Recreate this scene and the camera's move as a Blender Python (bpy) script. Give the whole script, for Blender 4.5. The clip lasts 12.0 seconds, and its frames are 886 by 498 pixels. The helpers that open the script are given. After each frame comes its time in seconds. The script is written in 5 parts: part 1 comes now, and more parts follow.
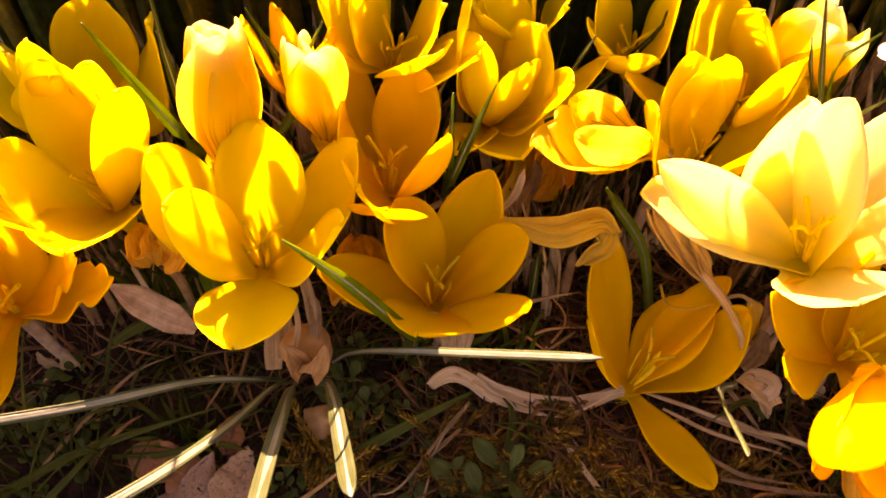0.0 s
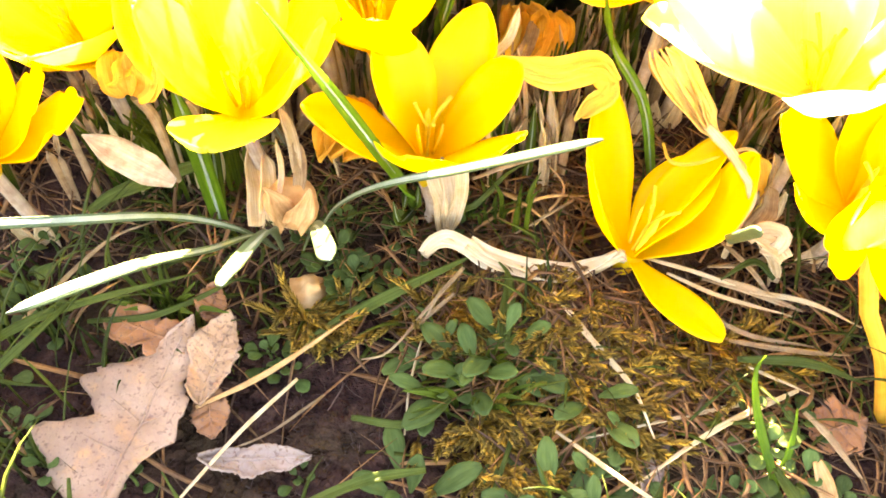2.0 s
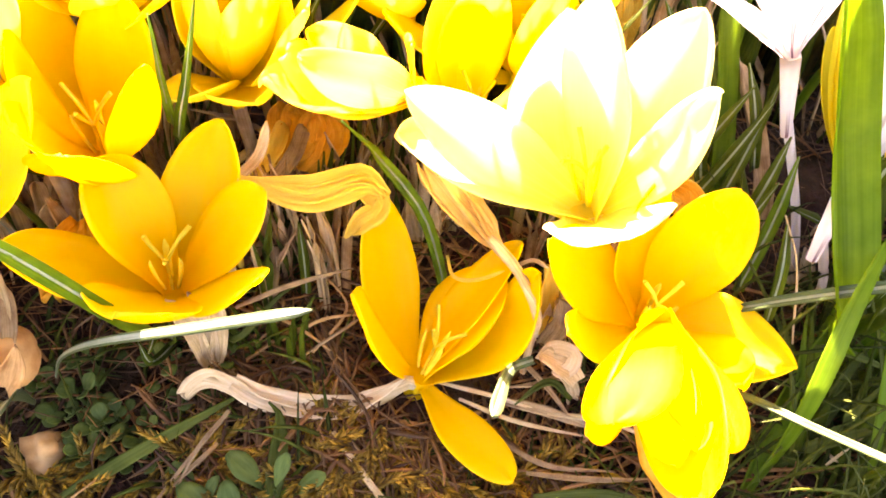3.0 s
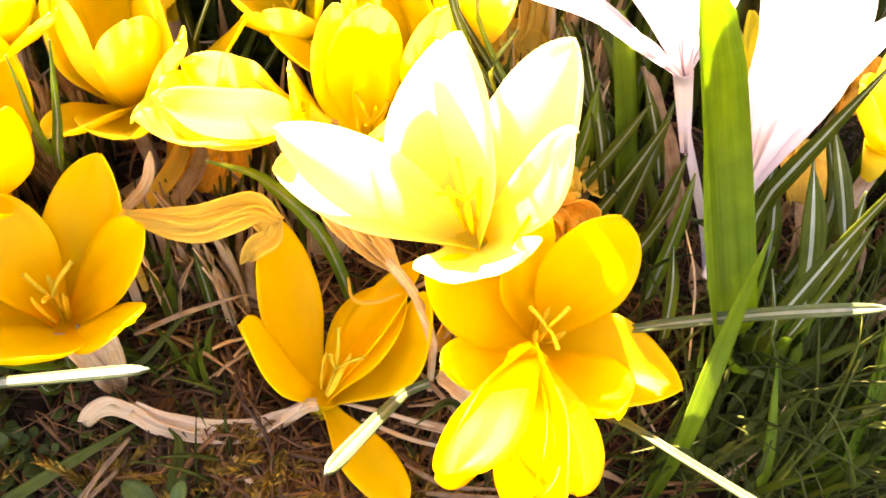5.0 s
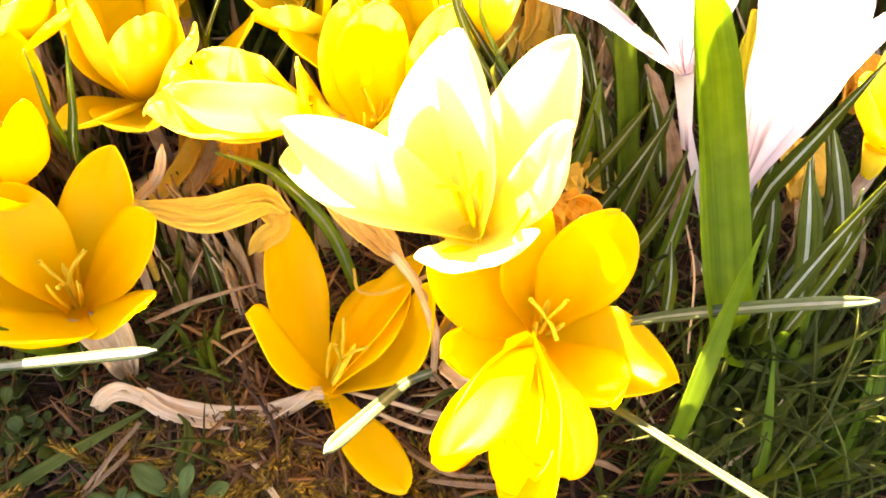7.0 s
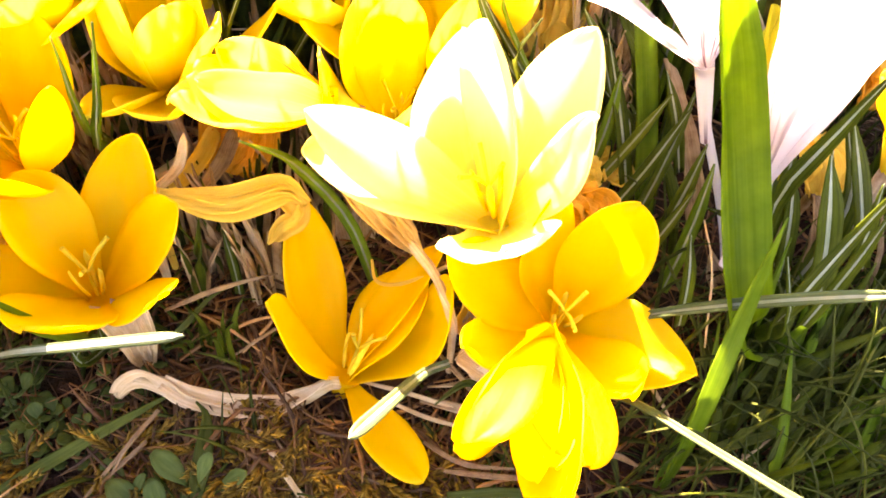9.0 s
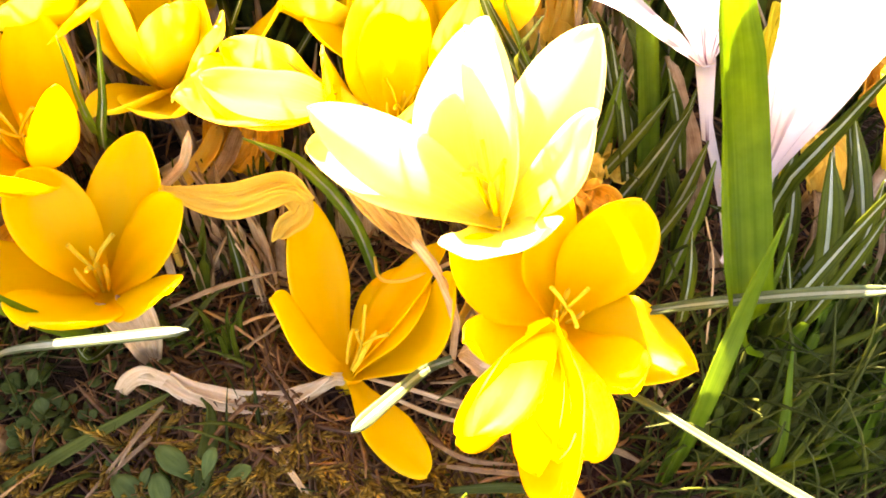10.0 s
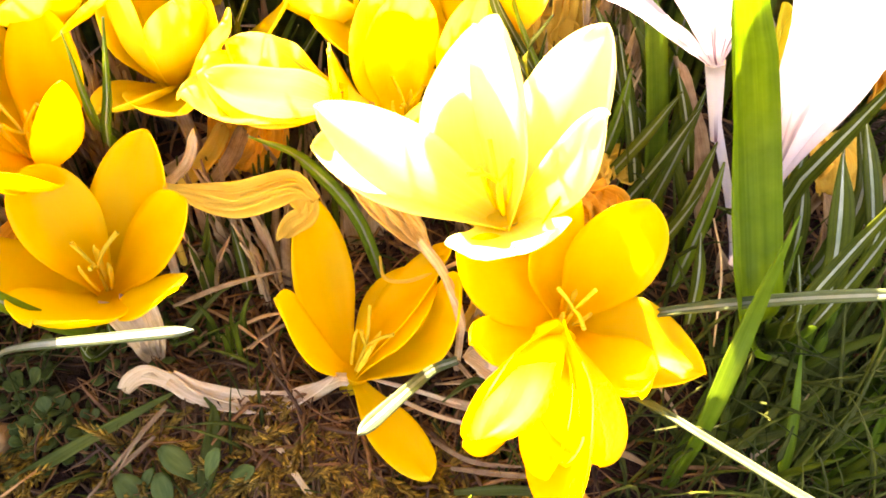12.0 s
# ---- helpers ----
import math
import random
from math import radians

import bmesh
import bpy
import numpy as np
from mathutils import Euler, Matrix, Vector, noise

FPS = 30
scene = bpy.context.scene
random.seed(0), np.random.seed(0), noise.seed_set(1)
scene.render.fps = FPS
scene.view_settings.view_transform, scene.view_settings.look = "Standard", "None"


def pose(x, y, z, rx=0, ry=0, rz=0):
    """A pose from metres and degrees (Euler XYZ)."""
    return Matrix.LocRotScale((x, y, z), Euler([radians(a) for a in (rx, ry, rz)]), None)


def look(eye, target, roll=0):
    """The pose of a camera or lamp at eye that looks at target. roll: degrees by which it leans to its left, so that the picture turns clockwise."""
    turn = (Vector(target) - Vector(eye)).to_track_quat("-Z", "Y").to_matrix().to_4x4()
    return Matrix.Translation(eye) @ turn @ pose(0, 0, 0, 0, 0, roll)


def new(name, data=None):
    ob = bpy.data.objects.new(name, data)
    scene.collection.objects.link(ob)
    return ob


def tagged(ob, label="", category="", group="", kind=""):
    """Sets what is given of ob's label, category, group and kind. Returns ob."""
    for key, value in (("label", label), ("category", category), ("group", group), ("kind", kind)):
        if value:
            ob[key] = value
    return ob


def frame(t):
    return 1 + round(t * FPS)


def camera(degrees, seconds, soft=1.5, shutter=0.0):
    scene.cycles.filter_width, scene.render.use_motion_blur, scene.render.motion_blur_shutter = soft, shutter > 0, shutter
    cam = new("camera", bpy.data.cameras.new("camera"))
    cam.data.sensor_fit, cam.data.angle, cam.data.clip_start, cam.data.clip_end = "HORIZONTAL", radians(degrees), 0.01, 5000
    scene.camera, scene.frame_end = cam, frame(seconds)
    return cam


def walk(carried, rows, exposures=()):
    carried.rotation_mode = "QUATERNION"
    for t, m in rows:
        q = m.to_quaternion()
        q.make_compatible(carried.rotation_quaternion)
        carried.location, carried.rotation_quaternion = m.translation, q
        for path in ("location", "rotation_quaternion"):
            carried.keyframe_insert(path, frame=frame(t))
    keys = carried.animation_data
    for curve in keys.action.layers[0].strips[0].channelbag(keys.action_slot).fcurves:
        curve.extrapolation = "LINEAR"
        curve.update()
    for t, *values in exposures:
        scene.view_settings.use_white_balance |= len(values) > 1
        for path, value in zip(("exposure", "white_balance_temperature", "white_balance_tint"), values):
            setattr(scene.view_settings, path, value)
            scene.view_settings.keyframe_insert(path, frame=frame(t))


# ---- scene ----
cam = camera(59.0, 12.0, soft=1.7)
PATH = [
    (0, (6e-05, 0.04543, 0.16495), (5e-05, 0.16873, 0.00747), 0.02),
    (0.5, (-7e-05, 0.03207, 0.15498), (0.00063, 0.15461, -0.00307), 0.51),
    (1, (-0.00444, 0.02352, 0.15348), (-0.0068, 0.14412, -0.00605), -0.27),
    (1.5, (-0.00802, 0.01627, 0.14456), (-0.01171, 0.13912, -0.01322), -0.12),
    (2, (0.00172, 0.02524, 0.13849), (0.00163, 0.15059, -0.01736), -0.25),
    (2.5, (0.0187, 0.04515, 0.13363), (0.03885, 0.17194, -0.01973), 4.17),
    (3, (0.02593, 0.04847, 0.13666), (0.05452, 0.17918, -0.01199), 6.01),
    (3.5, (0.02773, 0.0526, 0.13778), (0.05938, 0.18207, -0.01133), 6.86),
    (5.5, (0.047, 0.05308, 0.14505), (0.07574, 0.17762, -0.00878), 5.36),
    (6, (0.04674, 0.05204, 0.14508), (0.0751, 0.1773, -0.00824), 5.31),
    (6.5, (0.04597, 0.05045, 0.14451), (0.07334, 0.17663, -0.00822), 5.26),
    (7, (0.04584, 0.04992, 0.14576), (0.07191, 0.17524, -0.00791), 5.01),
    (7.5, (0.0439, 0.04894, 0.14492), (0.06997, 0.17457, -0.00849), 5.28),
    (9.5, (0.04341, 0.04919, 0.14557), (0.06729, 0.17399, -0.00888), 4.85),
    (10, (0.04356, 0.04815, 0.14572), (0.06703, 0.17312, -0.00866), 4.67),
    (10.5, (0.0432, 0.04881, 0.14531), (0.06655, 0.17349, -0.00932), 4.75),
    (11, (0.04322, 0.04862, 0.14613), (0.06571, 0.17334, -0.0086), 4.34),
    (11.5, (0.04263, 0.04835, 0.14556), (0.06573, 0.17353, -0.00869), 4.73),
    (12, (0.0429, 0.04908, 0.14493), (0.06594, 0.17395, -0.00959), 4.9),
]
walk(cam, [(t, look(eye, target, roll)) for t, eye, target, roll in PATH],
     exposures=[(0, 2.8, 12000, 72), (0.5, 4.05, 8500, 26), (1, 4.85, 7800, 18), (1.5, 5.25, 7700, 23), (2, 5.55, 7900, 24), (2.5, 5.5, 7800, 29), (3, 4.9, 8050, 38), (3.5, 4.56, 8250, 46), (3.8, 4.43, 8250, 48), (5.3, 4.58, 8250, 43), (12, 4.67, 8250, 40)])

# ---- daylight ----
SUN_EL, SUN_AZ = 37.5, 14.0         # degrees above the horizon; degrees left of straight ahead (+y)
world = bpy.data.worlds.new("sky")
scene.world = world
world.use_nodes = True
wn = world.node_tree.nodes
sky = wn.new("ShaderNodeTexSky")
sky.sky_type, sky.sun_disc = "NISHITA", False
sky.sun_elevation, sky.sun_rotation = radians(SUN_EL), radians(-SUN_AZ)
wn["Background"].inputs["Strength"].default_value = 0.058
world.node_tree.links.new(sky.outputs["Color"], wn["Background"].inputs["Color"])
sun_data = bpy.data.lights.new("sun", "SUN")
sun_data.energy, sun_data.angle, sun_data.color = 5.0, radians(0.53), (1.0, 0.95, 0.86)
sun = new("sun", sun_data)
toward = Vector((-math.sin(radians(SUN_AZ)) * math.cos(radians(SUN_EL)), math.cos(radians(SUN_AZ)) * math.cos(radians(SUN_EL)), math.sin(radians(SUN_EL))))
sun.matrix_world = look(toward * 3, (0, 0, 0))


# ---- materials ----
class Mat:
    """A small helper round one node material."""

    def __init__(self, name):
        self.m = bpy.data.materials.new(name)
        self.m.use_nodes = True
        self.t = self.m.node_tree
        self.t.nodes.clear()
        self.out = self.n("ShaderNodeOutputMaterial")

    def n(self, kind, **values):
        node = self.t.nodes.new(kind)
        for key, value in values.items():
            node.inputs[key.replace("_", " ")].default_value = value
        return node

    def link(self, a, b):
        self.t.links.new(a, b)

    def coords(self, which, scale):
        c, mp = self.n("ShaderNodeTexCoord"), self.n("ShaderNodeMapping")
        mp.inputs["Scale"].default_value = scale
        self.link(c.outputs[which], mp.inputs["Vector"])
        return mp.outputs["Vector"]

    def noise(self, vector, scale, detail=4.0, rough=0.6):
        node = self.n("ShaderNodeTexNoise", Scale=scale, Detail=detail, Roughness=rough)
        self.link(vector, node.inputs["Vector"])
        return node.outputs["Fac"]

    def ramp(self, fac, *stops):
        node = self.n("ShaderNodeValToRGB")
        els = node.color_ramp.elements
        while len(els) < len(stops):
            els.new(0.5)
        for el, (at, colour) in zip(els, stops):
            el.position, el.color = at, (*colour, 1)
        self.link(fac, node.inputs["Fac"])
        return node.outputs["Color"]

    def mix(self, fac, a, b, mode="MIX"):
        node = self.t.nodes.new("ShaderNodeMix")
        node.data_type, node.blend_type = "RGBA", mode
        for socket, value in ((0, fac), (6, a), (7, b)):
            if isinstance(value, (int, float)):
                node.inputs[socket].default_value = value
            elif isinstance(value, tuple):
                node.inputs[socket].default_value = (*value, 1)
            else:
                self.link(value, node.inputs[socket])
        return node.outputs[2]

    def bump(self, height, strength, distance):
        node = self.n("ShaderNodeBump", Strength=strength, Distance=distance)
        self.link(height, node.inputs["Height"])
        return node.outputs["Normal"]

    def finish(self, colour, rough=0.5, normal=None, thin=0.0, thin_colour=None, coat=0.0, spec=0.5):
        p = self.n("ShaderNodeBsdfPrincipled")
        self.link(colour, p.inputs["Base Color"])
        p.inputs["Roughness"].default_value = rough
        p.inputs["Specular IOR Level"].default_value = spec
        p.inputs["Coat Weight"].default_value = coat
        if normal:
            self.link(normal, p.inputs["Normal"])
        shader = p.outputs["BSDF"]
        if thin:
            tr, mx = self.n("ShaderNodeBsdfTranslucent"), self.n("ShaderNodeMixShader", Fac=thin)
            paler = self.n("ShaderNodeGamma", Gamma=0.55)     # light crosses two skins
            self.link(thin_colour or colour, paler.inputs["Color"])
            self.link(paler.outputs["Color"], tr.inputs["Color"])
            self.link(shader, mx.inputs[1])
            self.link(tr.outputs["BSDF"], mx.inputs[2])
            shader = mx.outputs["Shader"]
        self.link(shader, self.out.inputs["Surface"])
        return self.m

    def uv(self):
        s = self.n("ShaderNodeSeparateXYZ")
        self.link(self.n("ShaderNodeUVMap").outputs["UV"], s.inputs["Vector"])
        return s.outputs["X"], s.outputs["Y"]

    def random_tint(self, colour, low, high):
        node = self.n("ShaderNodeObjectInfo")
        mr = self.n("ShaderNodeMapRange", To_Min=low, To_Max=high)
        self.link(node.outputs["Random"], mr.inputs["Value"])
        cc = self.n("ShaderNodeCombineColor")
        for channel in ("Red", "Green", "Blue"):
            self.link(mr.outputs["Result"], cc.inputs[channel])
        return self.mix(1.0, colour, cc.outputs["Color"], "MULTIPLY")

    def island_tint(self, colour, *stops):
        node = self.n("ShaderNodeNewGeometry")
        return self.mix(1.0, colour, self.ramp(node.outputs["Random Per Island"], *stops), "MULTIPLY")


def petal_material(name, blade, throat, vein, outer_streak=0.0, tip=None, lines=14):
    k = Mat(name)
    across, along = k.uv()
    veins = k.noise(k.coords("UV", (26, 1.6, 1)), 1.0, 3)
    blotch = k.noise(k.coords("Object", (1, 1, 1)), 160.0, 3)
    colour = k.ramp(along, (0.0, throat), (0.38, blade), (0.62, blade), (1.0, tip or blade))
    colour = k.mix(k.ramp(veins, (0.45, (0, 0, 0)), (0.75, (0.35, 0.35, 0.35))), colour, vein)
    colour = k.mix(1.0, colour, k.ramp(blotch, (0.3, (0.95, 0.93, 0.9)), (0.7, (1, 1, 1))), "MULTIPLY")
    if outer_streak:
        streaks = k.noise(k.coords("UV", (lines, 0.3, 1)), 1.0, 2)
        mask = k.mix(1.0, k.ramp(streaks, (0.52, (0, 0, 0)), (0.6, (1, 1, 1))), k.ramp(along, (0.05, (1, 1, 1)), (0.3 + outer_streak, (0, 0, 0))), "MULTIPLY")
        colour = k.mix(mask, colour, (0.10, 0.03, 0.05))
    colour = k.random_tint(colour, 0.93, 1.02)
    normal = k.bump(k.noise(k.coords("UV", (34, 2.2, 1)), 1.0, 4), 0.35, 0.00025)
    return k.finish(colour, 0.42, normal, thin=0.70, spec=0.16)


def leaf_material(name, dark, light, thin=0.3, rough=0.38, scale=9):
    k = Mat(name)
    stripes = k.noise(k.coords("UV", (scale, 1.2, 1)), 1.0, 3)
    colour = k.ramp(stripes, (0.3, dark), (0.7, light))
    patch = k.noise(k.coords("Object", (1, 1, 1)), 220.0, 3)
    colour = k.mix(1.0, colour, k.ramp(patch, (0.3, (0.7, 0.75, 0.6)), (0.7, (1.1, 1.05, 1))), "MULTIPLY")
    colour = k.random_tint(colour, 0.75, 1.25)
    normal = k.bump(k.noise(k.coords("UV", (scale * 2, 2, 1)), 1.0, 4), 0.3, 0.0002)
    return k.finish(colour, rough, normal, thin=thin, spec=0.1)


def dry_material(name, dark, light, thin=0.25, scale=12, stain=(0.6, 0.52, 0.45)):
    k = Mat(name)
    stripes = k.noise(k.coords("UV", (scale, 0.9, 1)), 1.0, 5, 0.7)
    colour = k.ramp(stripes, (0.32, dark), (0.62, light))
    patch = k.noise(k.coords("Object", (1, 1, 1)), 300.0, 4)
    colour = k.mix(1.0, colour, k.ramp(patch, (0.35, stain), (0.6, (1, 1, 1))), "MULTIPLY")
    colour = k.random_tint(colour, 0.85, 1.12)
    normal = k.bump(stripes, 0.7, 0.0004)
    return k.finish(colour, 0.62, normal, thin=thin, spec=0.25)


YELLOW = petal_material("yellow_petal", (0.97, 0.79, 0.045), (0.96, 0.715, 0.015), (0.97, 0.82, 0.08))
GOLD = petal_material("golden_petal", (0.97, 0.665, 0.014), (0.96, 0.59, 0.008), (0.97, 0.63, 0.022))
# burnt-out sun put into the colour: whitened blade, yellow left in the unlit throat
SUN_PALED = petal_material("sun_paled_petal", (0.96, 0.87, 0.31), (0.95, 0.78, 0.05), (0.96, 0.88, 0.36))
# the last colour whitens the bud's top, painting in the light from above
PALE = petal_material("pale_yellow_petal_lit_tip", (0.96, 0.75, 0.07), (0.94, 0.63, 0.03), (0.91, 0.65, 0.06), 0.12, (0.94, 0.84, 0.46))
STREAKED = petal_material("streaked_petal", (0.97, 0.76, 0.08), (0.95, 0.64, 0.02), (0.96, 0.72, 0.08), 0.2)
WHITE = petal_material("white_petal", (0.84, 0.81, 0.80), (0.80, 0.72, 0.72), (0.86, 0.83, 0.84), 0.1, None, 6)
STYLE = leaf_material("orange_style", (0.97, 0.70, 0.03), (0.98, 0.80, 0.08), 0.4, 0.5, 3)
TUBE = dry_material("pale_tube", (0.34, 0.22, 0.13), (0.62, 0.50, 0.34), 0.3, 6)
GREEN = leaf_material("crocus_leaf", (0.028, 0.042, 0.003), (0.085, 0.115, 0.008), 0.3, 0.46)
BRIGHT = leaf_material("young_leaf", (0.06, 0.13, 0.008), (0.15, 0.25, 0.014), 0.5, 0.36, 4)
# brighter copy of young_leaf, with the sun shining through put into its colour
BACKLIT = leaf_material("backlit_broad_leaf", (0.055, 0.14, 0.003), (0.24, 0.39, 0.010), 0.6, 0.36, 5)
SILVERY = leaf_material("silvery_green_leaf", (0.044, 0.066, 0.022), (0.10, 0.13, 0.06), 0.12, 0.36)
MIDRIB = leaf_material("white_midrib", (0.20, 0.24, 0.15), (0.40, 0.43, 0.32), 0.2, 0.4, 3)
# colour of the midrib, and of the sunlit white painted on drooping leaves
SILVER = leaf_material("silver_stripe_sun_white", (0.17, 0.195, 0.14), (0.32, 0.34, 0.27), 0.2, 0.3, 3)
GRASS = leaf_material("grass_blade", (0.0319, 0.0433, 0.0051), (0.0952, 0.115, 0.0191), 0.3, 0.5, 5)
HERB = leaf_material("herb_leaf", (0.047, 0.076, 0.015), (0.105, 0.142, 0.036), 0.25, 0.5, 3)
TAN = dry_material("tan_dry_leaf", (0.20, 0.11, 0.045), (0.50, 0.33, 0.16))
CREAM = dry_material("cream_dry_sheath", (0.40, 0.26, 0.12), (0.78, 0.60, 0.34), 0.3, 14, (0.85, 0.76, 0.62))
PAPER = dry_material("white_papery_sheath", (0.46, 0.32, 0.17), (0.72, 0.55, 0.34), 0.35, 7, (0.9, 0.84, 0.72))
WILT = dry_material("orange_wilted_petal", (0.82, 0.49, 0.05), (1.0, 0.78, 0.14), 0.6, 34, (0.98, 0.93, 0.82))
RUST = dry_material("rust_dry_petal", (0.62, 0.26, 0.014), (0.92, 0.50, 0.05), 0.4, 16, (0.85, 0.75, 0.6))
BUFF = dry_material("golden_tan_dry_petal", (0.52, 0.29, 0.06), (0.88, 0.62, 0.20), 0.35, 20, (0.88, 0.8, 0.66))
CORM = dry_material("corm_skin", (0.42, 0.20, 0.06), (0.70, 0.42, 0.17), 0.25, 9, (0.75, 0.66, 0.55))


def stuff_material(name, a, b, tints, thin=0.2, rough=0.6, spec=0.3):
    k = Mat(name)
    colour = k.ramp(k.noise(k.coords("Object", (1, 1, 1)), 400.0, 4), (0.3, a), (0.7, b))
    return k.finish(k.island_tint(colour, *tints), rough, None, thin=thin, spec=spec)


STRAW = stuff_material("dry_thatch", (0.0929, 0.0466, 0.0201), (0.266, 0.147, 0.0646), ((0, (0.3, 0.25, 0.22)), (0.5, (0.8, 0.66, 0.5)), (0.75, (1.3, 0.98, 0.62)), (1, (1.9, 1.65, 1.25))))
MOSS = stuff_material("moss_frond", (0.17, 0.095, 0.012), (0.40, 0.26, 0.04), ((0, (0.25, 0.24, 0.16)), (0.5, (0.75, 0.7, 0.5)), (0.85, (1.3, 1.2, 0.85)), (1, (2.1, 1.95, 1.3))), 0.35)
TURF = stuff_material("turf_blade", (0.0253, 0.0348, 0.00337), (0.073, 0.0874, 0.0112), ((0, (0.5, 0.55, 0.5)), (0.6, (1, 1, 1)), (1, (1.6, 1.5, 1.1))), 0.28, 0.55, 0.12)
LEAVES = stuff_material("far_crocus_leaf", (0.0176, 0.0304, 0.0032), (0.056, 0.084, 0.008), ((0, (0.6, 0.6, 0.5)), (0.5, (1, 1, 1)), (0.62, (3.2, 1.7, 2.0)), (1, (5.5, 2.8, 3.4))), 0.3, 0.46)
ROOT = stuff_material("root_hair", (0.05, 0.028, 0.018), (0.16, 0.09, 0.06), ((0, (0.4, 0.4, 0.4)), (0.8, (1, 0.95, 0.9)), (1, (1.8, 1.6, 1.4))), 0.05)


def soil_material():
    k = Mat("soil")
    near = k.coords("Object", (1, 1, 1))
    big, small, crumb = k.noise(near, 28.0, 4), k.noise(near, 240.0, 6, 0.7), k.noise(near, 900.0, 3)
    colour = k.ramp(small, (0.3, (0.014, 0.006, 0.0042)), (0.55, (0.054, 0.023, 0.014)), (0.78, (0.1, 0.05, 0.033)))
    colour = k.mix(k.ramp(big, (0.48, (0, 0, 0)), (0.66, (0.65, 0.65, 0.65))), colour, (0.08, 0.05, 0.018))
    add = k.n("ShaderNodeMath")
    k.link(small, add.inputs[0])
    k.link(crumb, add.inputs[1])
    return k.finish(colour, 0.9, k.bump(add.outputs[0], 0.9, 0.0022), spec=0.1)


def oak_material(name, dark, light):
    k = Mat(name)
    near = k.coords("Object", (1, 1, 1))
    colour = k.ramp(k.noise(near, 60.0, 4), (0.32, dark), (0.68, light))
    colour = k.mix(k.ramp(k.noise(near, 190.0, 3), (0.56, (0, 0, 0)), (0.72, (0.7, 0.7, 0.7))), colour, (0.42, 0.21, 0.08))
    specks = k.noise(near, 1100.0, 3)
    colour = k.mix(k.ramp(specks, (0.56, (0, 0, 0)), (0.64, (0.85, 0.85, 0.85))), colour, (0.15, 0.08, 0.05))
    cells = k.n("ShaderNodeTexVoronoi", Scale=420.0)
    cells.feature = "DISTANCE_TO_EDGE"
    k.link(near, cells.inputs["Vector"])
    net = k.ramp(cells.outputs["Distance"], (0.0, (1, 1, 1)), (0.09, (0, 0, 0)))
    colour = k.mix(k.mix(1.0, net, (0.3, 0.3, 0.3), "MULTIPLY"), colour, (0.22, 0.13, 0.09))
    return k.finish(colour, 0.6, k.bump(k.noise(near, 500.0, 5), 0.5, 0.0006), thin=0.15, spec=0.12)


SOIL = soil_material()
OAK = oak_material("pink_brown_oak_leaf", (0.21, 0.115, 0.064), (0.36, 0.235, 0.148))
OAK_TAN = oak_material("tan_oak_leaf", (0.27, 0.15, 0.075), (0.43, 0.27, 0.155))
OAK_RUST = oak_material("rust_oak_leaf", (0.20, 0.075, 0.028), (0.36, 0.165, 0.068))
OAK_GREY = oak_material("grey_oak_leaf", (0.20, 0.13, 0.09), (0.34, 0.24, 0.17))


# ---- building helpers (all tables are in millimetres) ----
def mm(*p):
    return Vector(p) * 0.001


def ground_z(x, y):
    """Height of the bed: it climbs a little away from the camera, with soft hollows."""
    yy = max(-0.1, min(0.42, y))
    z = 0.133 * (yy - 0.11)
    bare = math.exp(-(((x + 0.022) / 0.03) ** 2 + ((y - 0.098) / 0.02) ** 2))
    z += 0.0035 * noise.noise((x * 40, y * 40, 1.7)) + 0.0016 * noise.noise((x * 130, y * 130, 4.1)) + 0.0007 * noise.noise((x * 420, y * 420, 9.3))
    return z - 0.005 * bare - 0.002


def thing(name, at, label, category, group="", kind=""):
    ob = new(name)
    ob.empty_display_size = 0.005
    ob.location = at
    return tagged(ob, label, category, group, kind)


def part(name, bm, material, parent, label=""):
    """Links a bmesh, built in world places, as one mesh under a thing or a part of one."""
    origin = parent.matrix_basis.translation.copy() if parent.parent is None else parent["origin"]
    origin = Vector(origin)
    me = bpy.data.meshes.new(name)
    bmesh.ops.translate(bm, verts=bm.verts[:], vec=-origin)
    bm.to_mesh(me)
    bm.free()
    for poly in me.polygons:
        poly.use_smooth = True
    me.materials.append(material)
    ob = new(name, me)
    ob.parent = parent
    ob["origin"] = tuple(origin)
    return tagged(ob, label)


def curve(points, count):
    """A smooth line through the points (Catmull-Rom), evenly resampled."""
    p = [Vector(v) for v in points]
    p = [p[0] * 2 - p[1]] + p + [p[-1] * 2 - p[-2]]
    fine = []
    for i in range(1, len(p) - 2):
        for s in range(12):
            t = s / 12
            a, b, c, d = p[i - 1 : i + 3]
            fine.append(0.5 * (2 * b + (c - a) * t + (2 * a - 5 * b + 4 * c - d) * t * t + (3 * b - a - 3 * c + d) * t**3))
    fine.append(p[-2])
    lengths = np.cumsum([0] + [(fine[i + 1] - fine[i]).length for i in range(len(fine) - 1)])
    arr = np.array(fine)
    at = np.linspace(0, lengths[-1], count)
    return [Vector([np.interp(s, lengths, arr[:, n]) for n in range(3)]) for s in at]


